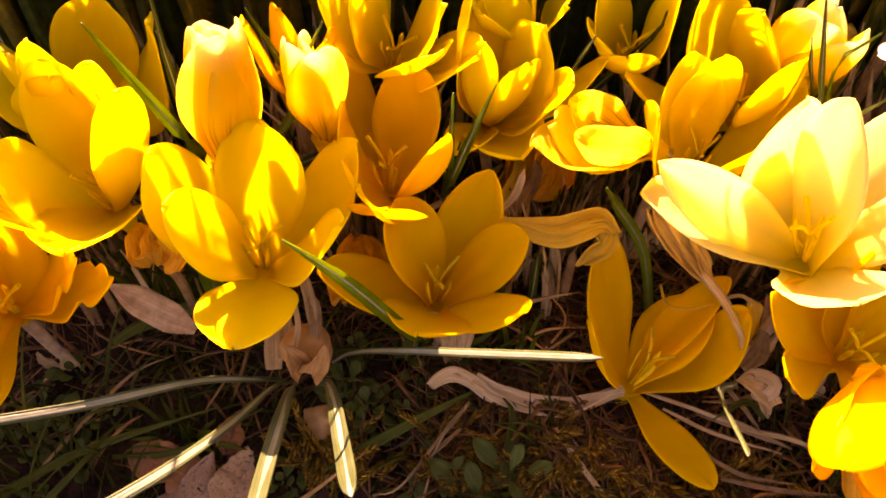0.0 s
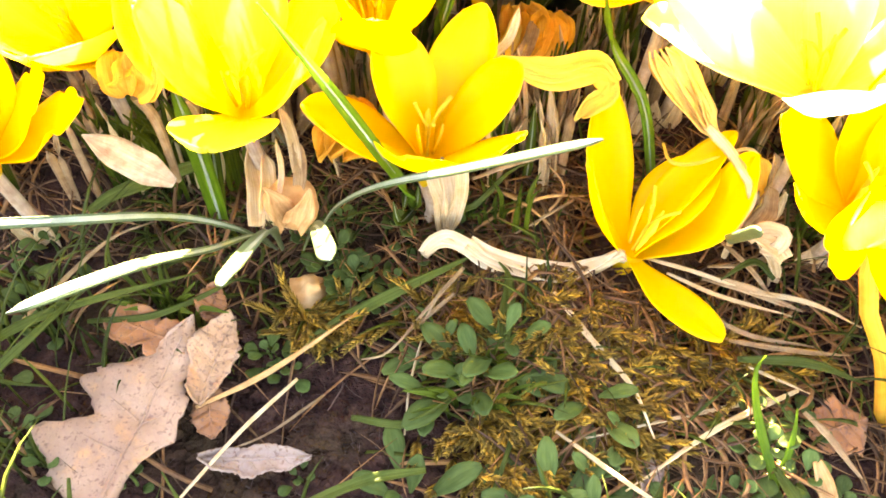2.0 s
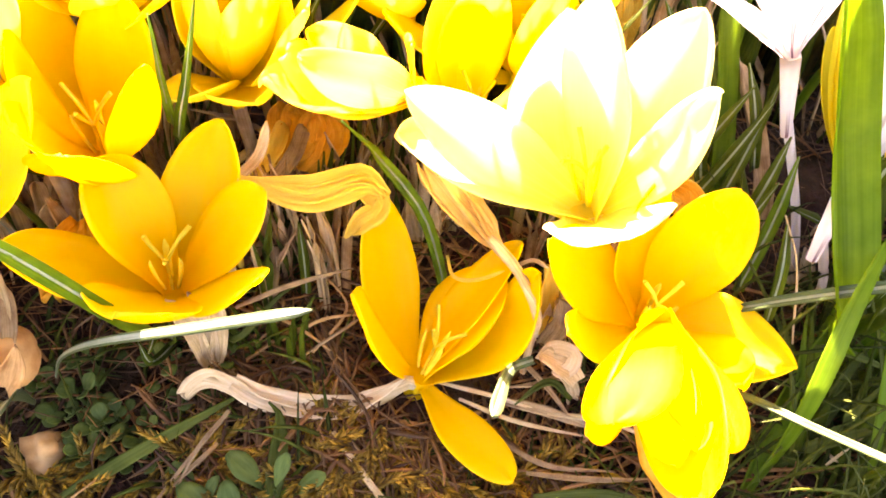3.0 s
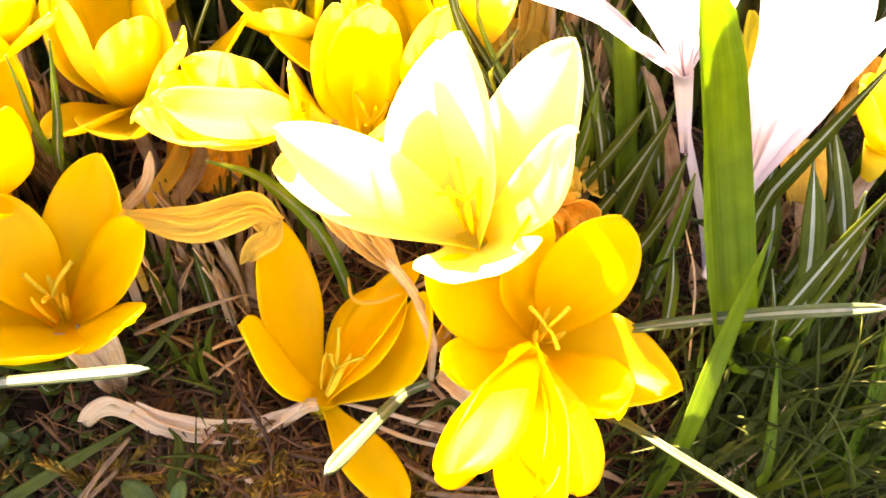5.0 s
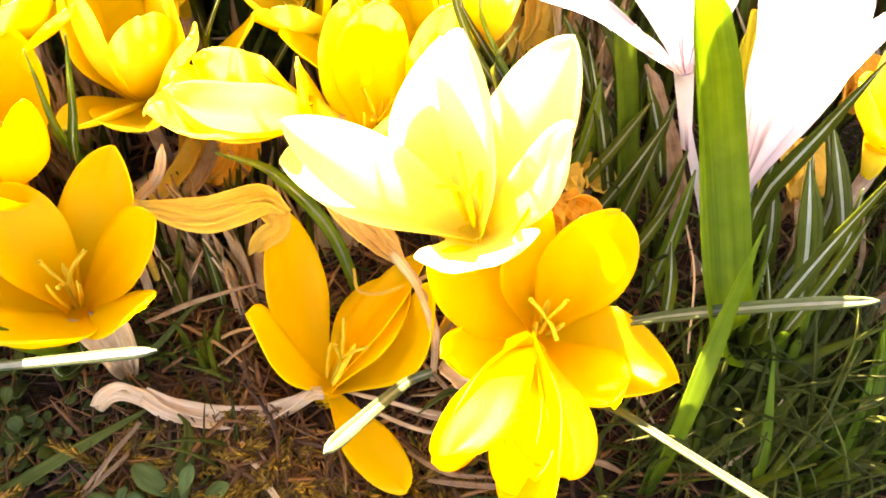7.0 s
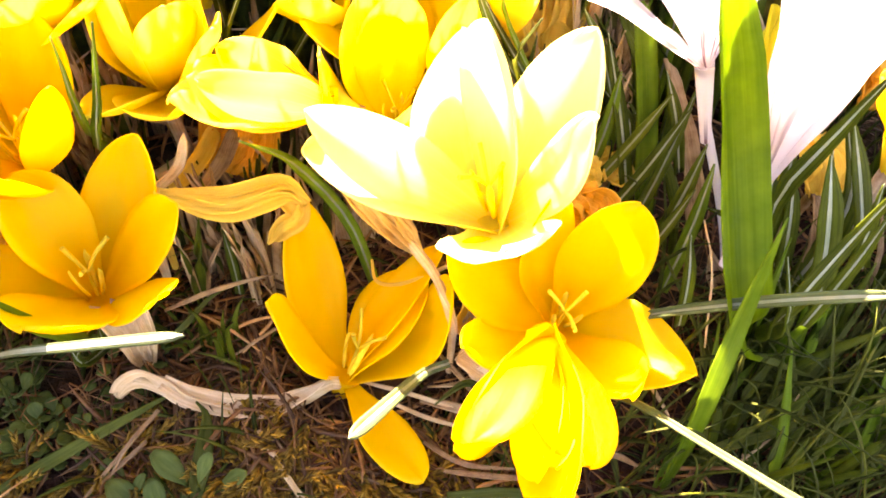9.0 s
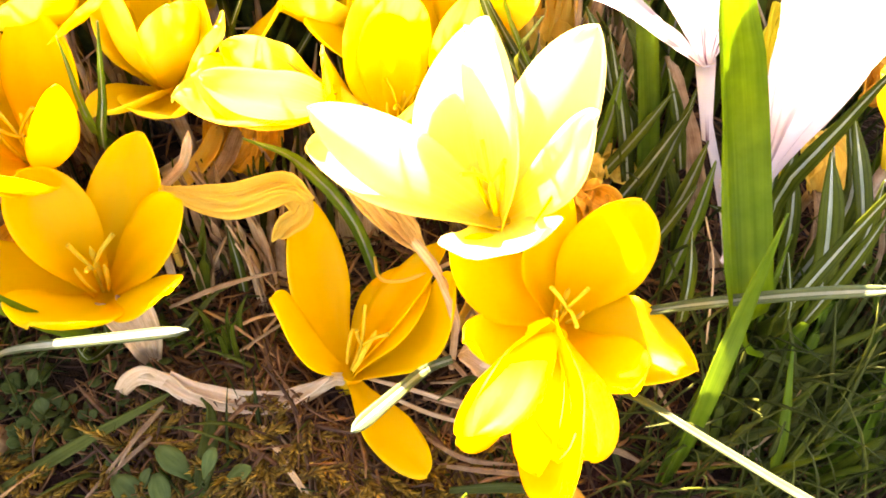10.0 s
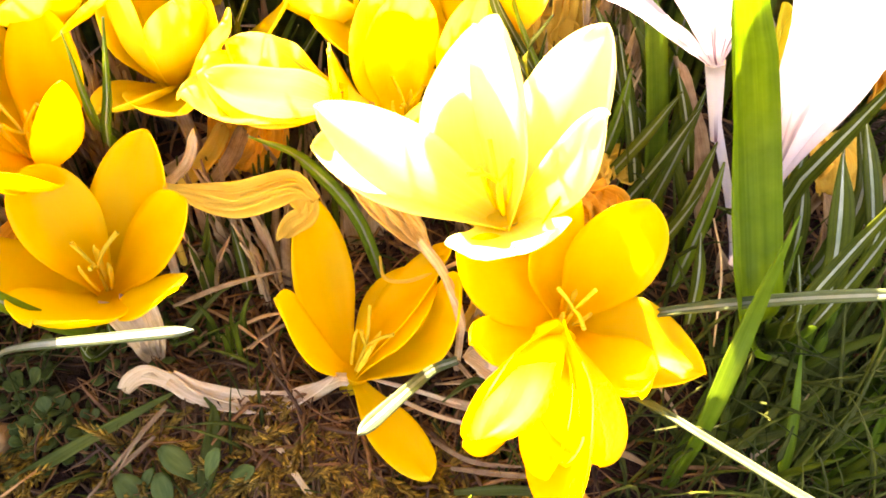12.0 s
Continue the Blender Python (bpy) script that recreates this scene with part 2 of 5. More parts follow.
def sheet(bm, grid, normals, thick):
    """A thin closed skin over a grid of places: front, back and rim. Its UV runs across and along."""
    uv = bm.loops.layers.uv.verify()
    rows, cols = len(grid), len(grid[0])
    front = [[bm.verts.new(grid[i][j] + normals[i][j] * thick * 0.5) for j in range(cols)] for i in range(rows)]
    back = [[bm.verts.new(grid[i][j] - normals[i][j] * thick * 0.5) for j in range(cols)] for i in range(rows)]

    def face(items):
        f = bm.faces.new([v for v, _, _ in items])
        for loop, (_, a, b) in zip(f.loops, items):
            loop[uv].uv = (a, b)

    for i in range(rows - 1):
        for j in range(cols - 1):
            q = [(i, j), (i, j + 1), (i + 1, j + 1), (i + 1, j)]
            face([(front[a][b], b / (cols - 1), a / (rows - 1)) for a, b in q])
            face([(back[a][b], b / (cols - 1), a / (rows - 1)) for a, b in reversed(q)])
    rim = [(0, j) for j in range(cols)] + [(i, cols - 1) for i in range(1, rows)] + [(rows - 1, j) for j in range(cols - 2, -1, -1)] + [(i, 0) for i in range(rows - 2, 0, -1)]
    for (a, b), (c, d) in zip(rim, rim[1:] + rim[:1]):
        face([(front[c][d], d / (cols - 1), c / (rows - 1)), (front[a][b], b / (cols - 1), a / (rows - 1)), (back[a][b], b / (cols - 1), a / (rows - 1)), (back[c][d], d / (cols - 1), c / (rows - 1))])


def grid_normals(grid):
    rows, cols = len(grid), len(grid[0])
    out = []
    for i in range(rows):
        line = []
        for j in range(cols):
            du = grid[min(i + 1, rows - 1)][j] - grid[max(i - 1, 0)][j]
            dv = grid[i][min(j + 1, cols - 1)] - grid[i][max(j - 1, 0)]
            line.append(dv.cross(du).normalized())
        out.append(line)
    return out


def ribbon(bm, points, width, count=12, up=(0, 0, 1), fold=0.25, thick=0.0003, tip=0.55, base=0.7, twist=0.0, wave=0.0, seed=0, grow=0.25):
    """A blade along a line: keeled across, tapering from where tip (0 to 1) begins."""
    line = curve(points, count)
    cols = 5
    grid = []
    for i, c in enumerate(line):
        u = i / (count - 1)
        t = (line[min(i + 1, count - 1)] - line[max(i - 1, 0)]).normalized()
        side = t.cross(Vector(up))
        side = side.normalized() if side.length > 1e-4 else Vector((1, 0, 0))
        side = (Matrix.Rotation(twist * u, 3, t) @ side).normalized()
        nrm = side.cross(t)
        w = width * 0.5 * min(1.0, base + (1 - base) * u / grow)
        if u > tip:
            q = (u - tip) / (1 - tip)
            w *= max(0.05, math.sqrt(max(0.0, 1 - q * q))) if tip > 0.78 else max(0.04, 1 - q**1.6)
        row = []
        for j in range(cols):
            v = 2 * j / (cols - 1) - 1
            lift = fold * w * (v * v)
            ripple = wave * width * noise.noise((u * 4 + seed * 7.1, v * 2.2, seed * 3.7))
            row.append(c + side * (w * v) + nrm * (lift + ripple))
        grid.append(row)
    sheet(bm, grid, grid_normals(grid), thick)
    return line


def tube(bm, points, r0, r1, count=10, sides=8):
    line = curve(points, count)
    uv = bm.loops.layers.uv.verify()
    rings = []
    for i, c in enumerate(line):
        u = i / (count - 1)
        t = (line[min(i + 1, count - 1)] - line[max(i - 1, 0)]).normalized()
        a = t.cross(Vector((0.31, 0.94, 0.1))).normalized()
        b = t.cross(a)
        r = r0 + (r1 - r0) * u
        rings.append([bm.verts.new(c + (a * math.cos(k * 2 * math.pi / sides) + b * math.sin(k * 2 * math.pi / sides)) * r * (1 + 0.1 * math.sin(3 * k))) for k in range(sides)])
    for i in range(count - 1):
        for k in range(sides):
            f = bm.faces.new([rings[i][k], rings[i][(k + 1) % sides], rings[i + 1][(k + 1) % sides], rings[i + 1][k]])
            for loop, (a, b) in zip(f.loops, ((k, i), (k + 1, i), (k + 1, i + 1), (k, i + 1))):
                loop[uv].uv = (a / sides, b / (count - 1))
    bm.faces.new(rings[0])
    bm.faces.new(list(reversed(rings[-1])))


def direction(az, el):
    a, e = radians(az), radians(el)
    return Vector((math.cos(a) * math.cos(e), math.sin(a) * math.cos(e), math.sin(e)))


def petal(bm, base, axis, d, length, width, cup=0.35, recurve=0.0, ruffle=0.05, seed=0, notch=0.0, pointed=0.0, bulge=0.16, roll=0.0, peak=0.6, claw=0.26, rows=21, cols=11):
    """One petal from the throat: narrow claw, blade broadest at peak, hollow towards the flower's axis, turned by roll degrees on its own line."""
    inward = axis - d * axis.dot(d)
    inward = inward.normalized() if inward.length > 0.06 else Vector((-d.y, d.x, 0.3)).normalized()
    inward = Matrix.Rotation(radians(roll), 3, d) @ inward
    p1, p2 = base + d * (0.45 * length) - inward * (bulge * length), base + d * length + inward * (-recurve * length * 0.25)
    grid = []
    for i in range(rows):
        u = 1 - (1 - i / (rows - 1)) ** 1.9
        c = base * (1 - u) ** 2 + p1 * (2 * u * (1 - u)) + p2 * u * u
        t = ((p1 - base) * (1 - u) + (p2 - p1) * u).normalized()
        side = t.cross(inward).normalized()
        nrm = side.cross(t)
        s = min(1.0, u / peak)
        w = width * 0.5 * (claw + (1 - claw) * s * s * (3 - 2 * s))
        if u > peak:
            q = (u - peak) / (1 - peak)
            w *= max(0.0, 1 - q ** (2.2 - 0.6 * pointed)) ** (0.5 + 0.28 * pointed)
        w = max(w, width * 0.012)
        row = []
        for j in range(cols):
            v = 2 * j / (cols - 1) - 1
            hollow = cup * w * v * v * (1 - 0.25 * u)
            wob = ruffle * width * noise.noise((u * 2.6 + seed * 5.3, v * 1.7, seed * 2.9)) * (0.3 + u)
            edge = 0.05 * ruffle * width * noise.noise((u * 14, v * 3, seed * 1.3)) * abs(v) ** 4
            gnaw = 1 - 2.0 * notch * math.exp(-(((u - 0.70) / 0.08) ** 2)) if v > 0 else 1 - 1.1 * notch * math.exp(-(((u - 0.86) / 0.05) ** 2))
            row.append(c + side * (w * v * gnaw * (1 - 0.12 * cup * v * v) + edge) + nrm * (hollow + wob))
        grid.append(row)
    sheet(bm, grid, grid_normals(grid), 0.00028)


FLOWER_ROOM = []        # centre and radius of the room that each flower takes


def free_of_flowers(*places, share=1.0):
    return all((Vector(p) - c).length > r * share for p in places for c, r in FLOWER_ROOM)


def crocus(throat, petals, label, mat=YELLOW, foot=None, width=0.5, cup=0.35, style=True, tube_mat=TUBE, sheath=0.42, group="yellow crocuses", seed=0, path=None, bulge=0.16, funnel=0.006, claw=0.26, ruffle=0.06, bend=()):
    """One crocus flower: throat in mm; petals as (azimuth, elevation, length mm, width mm, recurve[, notch[, pointed[, roll, bow, cup, peak]]])."""
    c = mm(*throat)
    dirs = [direction(p[0], p[1]) for p in petals]
    axis = sum(dirs, Vector()) / len(dirs)
    axis = (axis + Vector((0, 0, 0.25))).normalized()
    fx, fy = (foot[0] * 0.001, foot[1] * 0.001) if foot else (c.x - axis.x * 0.008, c.y + 0.004 - axis.y * 0.008)
    g = Vector((fx, fy, ground_z(fx, fy) - 0.001))
    plant = thing("crocus_flower", g, label, "flower", group)
    longest = max(p[2] for p in petals) * 0.001
    FLOWER_ROOM.append((c + axis * longest * 0.45, longest * 0.72))
    for n, (p, d) in enumerate(zip(petals, dirs)):
        bm = bmesh.new()
        start = c - axis * 0.003
        tipv = c + d * (p[2] * 0.001) - start
        notch, pointed, roll, bow, hollow, peak = p[5:] + (0.0, 0.0, 0.0, bulge, cup, 0.6)[len(p) - 5:]
        petal(bm, start, axis, tipv.normalized(), tipv.length, p[3] * 0.00112, hollow, p[4], ruffle, seed * 10 + n, notch, pointed, bow, roll, peak, claw)
        part("petal", bm, mat, plant)
        FLOWER_ROOM.append((c + d * (p[2] * 0.00072), p[2] * 0.00030))
        FLOWER_ROOM.append((c + d * (p[2] * 0.00035), p[2] * 0.00022))
    # the tube that carries the flower, and the papery sheath round its foot
    bm = bmesh.new()
    low = c - axis * (0.004 if funnel < 0.01 else funnel)
    pts = [mm(*p) for p in path] + [low] if path else [g] + [mm(*p) for p in bend] + [low] if bend else [g, g * 0.55 + low * 0.45 + Vector((0.001, -0.001, 0)), low - axis * (0.006 if 0.002 < funnel < 0.01 else 0.001), low]
    tube(bm, pts, 0.0013 if funnel < 0.01 else 0.0009, 0.0015 if funnel < 0.01 else 0.0010)
    part("perianth_tube", bm, tube_mat, plant, "pale papery flower tube")
    bm = bmesh.new()
    tube(bm, [low - axis * min(funnel, 0.006), low - axis * min(funnel, 0.006) * 0.17, c - axis * 0.0012], 0.0014 if funnel < 0.01 else 0.0010, 0.0030 if funnel < 0.01 else 0.0019, 8, 12)
    part("throat", bm, mat, plant)
    if sheath is not False:
        bm = bmesh.new()
        for s in (-1, 1):
            off = Vector((0.0016 * s, -0.0012, 0))
            ribbon(bm, [g + off, g * (1 - 0.7 * sheath) + low * 0.7 * sheath + off * 1.6, g * (1 - sheath) + low * sheath + off * 1.7], 0.0042, 9, (0, -1, 0.2), 0.5, 0.00025, 0.5, 0.9, 0.3 * s, 0.25, seed + s)
        part("sheath", bm, CREAM, plant, "cream dry papery sheath")
    if path:
        bm = bmesh.new()
        # a flattened papery skin that swells and pinches as it twists along the tube
        ribbon(bm, [mm(*p) + Vector((0, -0.0006, 0.0012)) for p in path[:-3]], 0.0040, 34, (0, -0.75, 0.65), 0.55, 0.0003, 0.85, 0.6, 0.9, 0.26, seed)
        ribbon(bm, [mm(*p) + Vector((0, -0.0004, 0.0020)) for p in path[3:]], 0.0044, 34, (0, -0.7, 0.7), 0.6, 0.0003, 0.55, 0.75, -0.8, 0.22, seed + 4)
        part("sheath", bm, PAPER, plant, "cream twisted papery tube lying flat")
    if style:
        bm = bmesh.new()
        tube(bm, [c - axis * 0.002, c + axis * 0.007], 0.00034, 0.00034, 4, 6)
        a = axis.cross(Vector((1, 0.2, 0))).normalized()
        for n in range(3):
            out = (Matrix.Rotation(n * 2.094 + seed, 3, axis) @ a)
            tube(bm, [c + axis * 0.0065, c + axis * 0.010 + out * 0.002, c + axis * 0.0125 + out * (0.0032 + 0.001 * n)], 0.00028, 0.00042, 6, 6)
        part("style", bm, STYLE, plant, "orange three-branched style")
        for n in range(3):
            bm = bmesh.new()
            out = (Matrix.Rotation(n * 2.094 + 1.0 + seed, 3, axis) @ a)
            ribbon(bm, [c + out * 0.0012, c + axis * 0.005 + out * 0.0022, c + axis * 0.0095 + out * 0.0028], 0.0009, 7, out, 0.4, 0.0005, 0.8, 0.6)
            part("stamen", bm, STYLE, plant)
    return plant


def blade(parent, points, width, mat=GREEN, rib=True, up=(0, -0.5, 1), seed=0, name="leaf", tip=0.6, twist=0.0, fold=0.3, count=14, rib_width=0.17, base=0.8, grow=0.25):
    """One narrow leaf through points in mm, with the pale stripe that crocus leaves carry."""
    pts = [mm(*p) for p in points]
    bm = bmesh.new()
    ribbon(bm, pts, width * 0.001, count, up, fold, 0.00035, tip, base, twist, 0.03, seed, grow)
    leaf = part(name, bm, mat, parent)
    if rib:
        bm = bmesh.new()
        lift = Vector(up).normalized() * 0.00022
        ribbon(bm, [p + lift for p in pts], width * 0.001 * rib_width, count, up, 0.1, 0.00025, tip, base, twist, 0.0, 0, grow)
        # a wide stripe holds painted sunlit white as well as the midrib
        part("midrib", bm, SILVER if rib_width > 0.25 else MIDRIB, leaf, "silvery white midrib stripe, widened for sunlit white on drooping leaves")
    return leaf


def tuft(at, label, group="leaf tufts"):
    x, y = at[0] * 0.001, at[1] * 0.001
    return thing("leaf_tuft", Vector((x, y, ground_z(x, y) - 0.001)), label, "leaves", group)


# ---- ground ----
def build_ground():
    def spread(lo, hi, step):
        inner = list(np.arange(lo, hi + step / 2, step))
        outer, s = [], step
        while sum(outer) < 25.0:
            s *= 1.35
            outer.append(s)
        a, b = np.cumsum(outer), inner
        return [lo - v for v in a[::-1]] + b + [hi + v for v in a]

    xs, ys = spread(-0.16, 0.24, 0.0022), spread(0.03, 0.33, 0.0022)
    verts = [(x, y, ground_z(x, y)) for y in ys for x in xs]
    n = len(xs)
    faces = [(j * n + i, j * n + i + 1, (j + 1) * n + i + 1, (j + 1) * n + i) for j in range(len(ys) - 1) for i in range(n - 1)]
    me = bpy.data.meshes.new("ground")
    me.from_pydata(verts, [], faces)
    for poly in me.polygons:
        poly.use_smooth = True
    me.materials.append(SOIL)
    tagged(new("ground", me), "dark crumbly garden soil with moss and dry thatch", "ground", "", "structure")


build_ground()

# ---- crocus flowers ----
crocus((-1.4, 138.8, 28.5), [
    (139, 65, 25.4, 12.7, 0, 0, -0.25, -5, -0.04, 0.47, 0.69),
    (51, 55, 30.4, 12.9, 0, 0, 0.28, 8, 0.12, 0.48, 0.57),
    (7, 49, 26.5, 10.8, 0, 0, -0.00, 14, 0.06, 0.23, 0.64),
    (-39, 37, 27.6, 10.2, 0, 0, 0.00, 1, 0.09, 0.02, 0.54),
    (-99, 41, 25.8, 16.5, 0, 0, 0.08, -2, 0.12, 0.38, 0.61),
    (-170, 35, 27.7, 12.2, 0, 0, 0.27, -6, 0.12, 0.45, 0.56)], "golden orange crocus wide open in shade above bare soil", GOLD, seed=1, sheath=False)
crocus((42.6, 130.5, 8.5), [
    (109, 50, 35.6, 12.4, 0, 0, 0.36, -12, 0.20, 0.31, 0.55),
    (178, 61, 27.8, 11.6, 0, 0, 0.17, -6, 0.17, 0.28, 0.59),
    (37, 36, 24.5, 16.2, 0, 0, 0.24, -25, 0.02, 0.45, 0.59),
    (36, 38, 31.0, 10.7, 0, 0, 0.30, -31, -0.03, 0.43, 0.58),
    (5, 52, 31.4, 13.6, 0, 0, 0.05, 14, 0.42, 0.23, 0.63),
    (-66, 7, 28.8, 9.1, 0, 0, -0.02, 13, 0.09, 0.26, 0.60)], "golden crocus fallen over with one petal hanging down", GOLD, seed=2, sheath=False, tube_mat=CREAM, path=[(-2.5, 131, 5.5), (-0.2, 131.4, 8.6), (3, 132.4, 9), (7.1, 130.8, 8), (11.9, 128.2, 6.2), (19.8, 126, 4.8), (27.5, 125.7, 3.4), (32.5, 126.8, 4.6), (38.6, 127.5, 9)], foot=(-1.2, 135.9))
crocus((-85.7, 132, 34.7), [
    (-11, 35, 32.2, 10, 0.15, 0.3),
    (-13, 47, 31.8, 10, 0.15, 0.38),
    (-92, 13, 32, 13, 0.3),
    (-97, 44, 32, 16, 0.15),
    (-76, 76, 32, 16, 0.15),
    (5, 76, 32, 16, 0.15)], "open golden crocus with one bitten petal beside bare soil", GOLD, seed=3)
crocus((68.5, 135.8, 47.3), [
    (112, 62, 30.9, 18.0, 0, 0, 0.58, 26, 0.35, 0.05, 0.54),
    (34, 59, 34.2, 15.5, 0, 0, 0.33, 12, 0.12, 0.42, 0.56),
    (-47, 65, 32.1, 9.5, 0, 0, 0.19, 42, 0.19, 0.15, 0.55),
    (166, 30, 35.7, 11.6, 0, 0, 0.42, -49, 0.09, 0.54, 0.56),
    (165, 15, 33.4, 15.4, 0, 0, -0.05, 6, 0.05, 0.37, 0.61),
    (-101, 37, 29.6, 17.8, 0, 0, 0.09, 0, 0.19, 0.45, 0.62),
    (140, 82, 36.2, 15.9, 0, 0, 0.10, -10, 0.13, 0.39, 0.60)], "large yellow crocus wide open, sunlit paleness in its colour, highest of the clump", SUN_PALED, claw=0.45, seed=4)
crocus((81.4, 126.2, 26.4), [
    (179, 46, 31.1, 12.5, 0, 0, -0.09, -13, 0.09, 0.33, 0.62),
    (141, 78, 31.3, 11.7, 0, 0, 0.28, 14, 0.24, 0.34, 0.57),
    (24, 67, 28.9, 14.2, 0, 0, -0.02, 17, 0.07, 0.37, 0.62),
    (-38, 10, 25.8, 16.5, 0, 0, 0.82, -0, 0.04, 0.44, 0.48),
    (-80, 30, 26.5, 14.3, 0, 0, 0.10, -0, 0.16, 0.34, 0.61),
    (-146, 34, 31.4, 9.1, 0, 0, 0.13, -9, 0.21, 0.33, 0.59)], "wide open golden crocus half in sun and half in shade", GOLD, seed=5)
crocus((71.0, 107.3, 49.5), [
    (-86, 10, 20.2, 12.1, 0, 0, -0.02, 113, 0.1, 0.16, 0.6),
    (-128, 21, 24.4, 12, 0, 0, -0.05, -67, 0.15, 0.33, 0.68),
    (-99, 9, 26.5, 12, 0, 0, -0.13, 24, 0.08, 0.39, 0.6),
    (-134, 6, 22, 11, 0, 0, 0, -20, 0.15, 0.5, 0.6),
    (-106, 9, 22.5, 8, 0, 0, 0, 30, 0.15, 0.7, 0.6),
    (-100, 13, 21, 7, 0, 0, 0, -30, 0.15, 0.7, 0.6)], "small half-open crocus with curled sunlit petals leaning outward", GOLD, cup=0.45, bulge=0.3, style=False, sheath=False, tube_mat=RUST, funnel=0.001, foot=(89, 96), bend=((78, 95, 20), (69, 96, 36), (69, 102, 43)), claw=0.5, seed=6)
crocus((-35.4, 137.8, 41.8), [
    (165, 60, 31.6, 15.6, 0, 0, 0.22, -1, 0.28, 0.08, 0.59),
    (59, 77, 32.9, 15.1, 0, 0, 0.01, 7, 0.18, 0.27, 0.61),
    (28, 46, 32.4, 13.7, 0, 0, 0.18, -4, 0.20, 0.27, 0.59),
    (-139, 64, 30.3, 13.6, 0, 0, -0.04, -25, 0.07, 0.29, 0.60),
    (-27, 49, 31.4, 12.7, 0, 0, 0.11, 7, 0.18, 0.27, 0.61),
    (-86, 28, 31.4, 16.1, 0, 0, -0.07, -0, 0.03, 0.31, 0.59)], "large cup-shaped yellow crocus with one lowered petal", YELLOW, seed=7)
crocus((-67.6, 151.8, 43.8), [
    (122, 72, 32.2, 16.5, 0, 0, -0.02, -16, 0.09, 0.39, 0.60),
    (-14, 69, 35.4, 12.4, 0, 0, -0.07, -50, 0.20, 0.50, 0.63),
    (-80, 34, 32.7, 19.1, 0, 0, 0.11, -9, 0.04, 0.55, 0.60),
    (-124, 56, 30.3, 18.7, 0, 0, 0.01, -28, 0.18, 0.21, 0.61),
    (-108, 42, 31.5, 16.0, 0, 0, 0.10, -14, 0.16, 0.31, 0.60),
    (128, 71, 35.9, 11.5, 0, 0, 0.16, -24, 0.14, 0.43, 0.60),
    (54, 76, 32.2, 14.8, 0, 0, 0.12, 2, 0.17, 0.33, 0.60)], "broad yellow crocus with a folded sunlit petal", YELLOW, seed=8)
crocus((-11.3, 156.3, 44.4), [
    (57, 65, 26.7, 12.8, 0, 0, -0.03, 8, 0.17, 0.19, 0.59),
    (119, 51, 28.2, 13.8, 0, 0, 0.19, 38, 0.24, 0.21, 0.59),
    (-35, 57, 27.4, 7.7, 0, 0, 0.31, -43, 0.28, 0.38, 0.58),
    (-99, 47, 30.7, 14.3, 0, 0, 0.11, -42, 0.16, 0.33, 0.60),
    (-158, 73, 26.4, 8.3, 0, 0, 0.10, -0, 0.27, 0.19, 0.60),
    (-85, 39, 28.2, 14.5, 0, 0, 0.12, -12, 0.21, 0.24, 0.60)], "narrow-cupped golden crocus behind the front flower", GOLD, seed=9)
crocus((11.0, 174.6, 46.5), [
    (-12, 72, 27.0, 15.8, 0, 0, 0.07, -22, 0.20, 0.05, 0.53),
    (3, 35, 28.9, 9.0, 0, 0, 0.12, -28, 0.22, 0.21, 0.59),
    (-45, 48, 28.8, 13.9, 0, 0, 0.08, 13, 0.16, 0.40, 0.60),
    (-79, 24, 23.5, 16.0, 0, 0, 0.11, 15, 0.13, 0.71, 0.60),
    (-177, 79, 32.3, 16.5, 0, 0, 0.12, 21, 0.23, 0.19, 0.56),
    (-107, 69, 29.8, 9.4, 0, 0, 0.09, 29, 0.23, 0.28, 0.60),
    (-113, 23, 24.0, 9.7, 0, 0, 0.19, 21, 0.04, 0.65, 0.58),
    (80, 72, 29, 15, 0.15),
    (-60, 66, 25, 13, 0.1)], "open yellow crocus with drooping lower petals", YELLOW, seed=10)
crocus((54.6, 165.8, 38.1), [
    (136, 76, 30.2, 13.7, 0, 0, 0.18, -29, 0.13, 0.43, 0.58),
    (-148, 58, 30.5, 14.9, 0, 0, 0.13, -21, 0.25, 0.04, 0.60),
    (89, 87, 31.2, 13.4, 0, 0, 0.15, 1, 0.25, 0.26, 0.62),
    (4, 56, 31.2, 14.5, 0, 0, 0.02, -5, 0.24, 0.05, 0.60),
    (-67, 55, 31.0, 15.0, 0, 0, 0.10, 0, 0.16, 0.35, 0.60)], "upright bright yellow crocus deep in the clump", YELLOW, seed=11)
crocus((67.7, 180.0, 41.9), [
    (-167, 31, 35.5, 11.1, 0, 0, 0.15, 6, 0.21, 0.20, 0.59),
    (163, 65, 34.0, 17.0, 0, 0, 0.10, 0, 0.16, 0.35, 0.60),
    (-134, 75, 34.0, 17.0, 0, 0, 0.10, 0, 0.16, 0.35, 0.60),
    (-80, 65, 31.7, 11.9, 0, 0, 0.11, 12, 0.21, 0.30, 0.61),
    (-94, 59, 34.0, 16.0, 0, 0, 0.10, 0, 0.16, 0.35, 0.60)], "golden crocus opening in the back row", YELLOW, seed=12)
crocus((43, 190.3, 49.7), [
    (-135, 47, 25, 12.5, 0.15),
    (-71, 66, 25, 12.5, 0.15),
    (-109, 41, 25, 12.5, 0.15),
    (-149, 62, 25, 12.5, 0.15)], "small yellow crocus opening between dark leaves", YELLOW, seed=13)
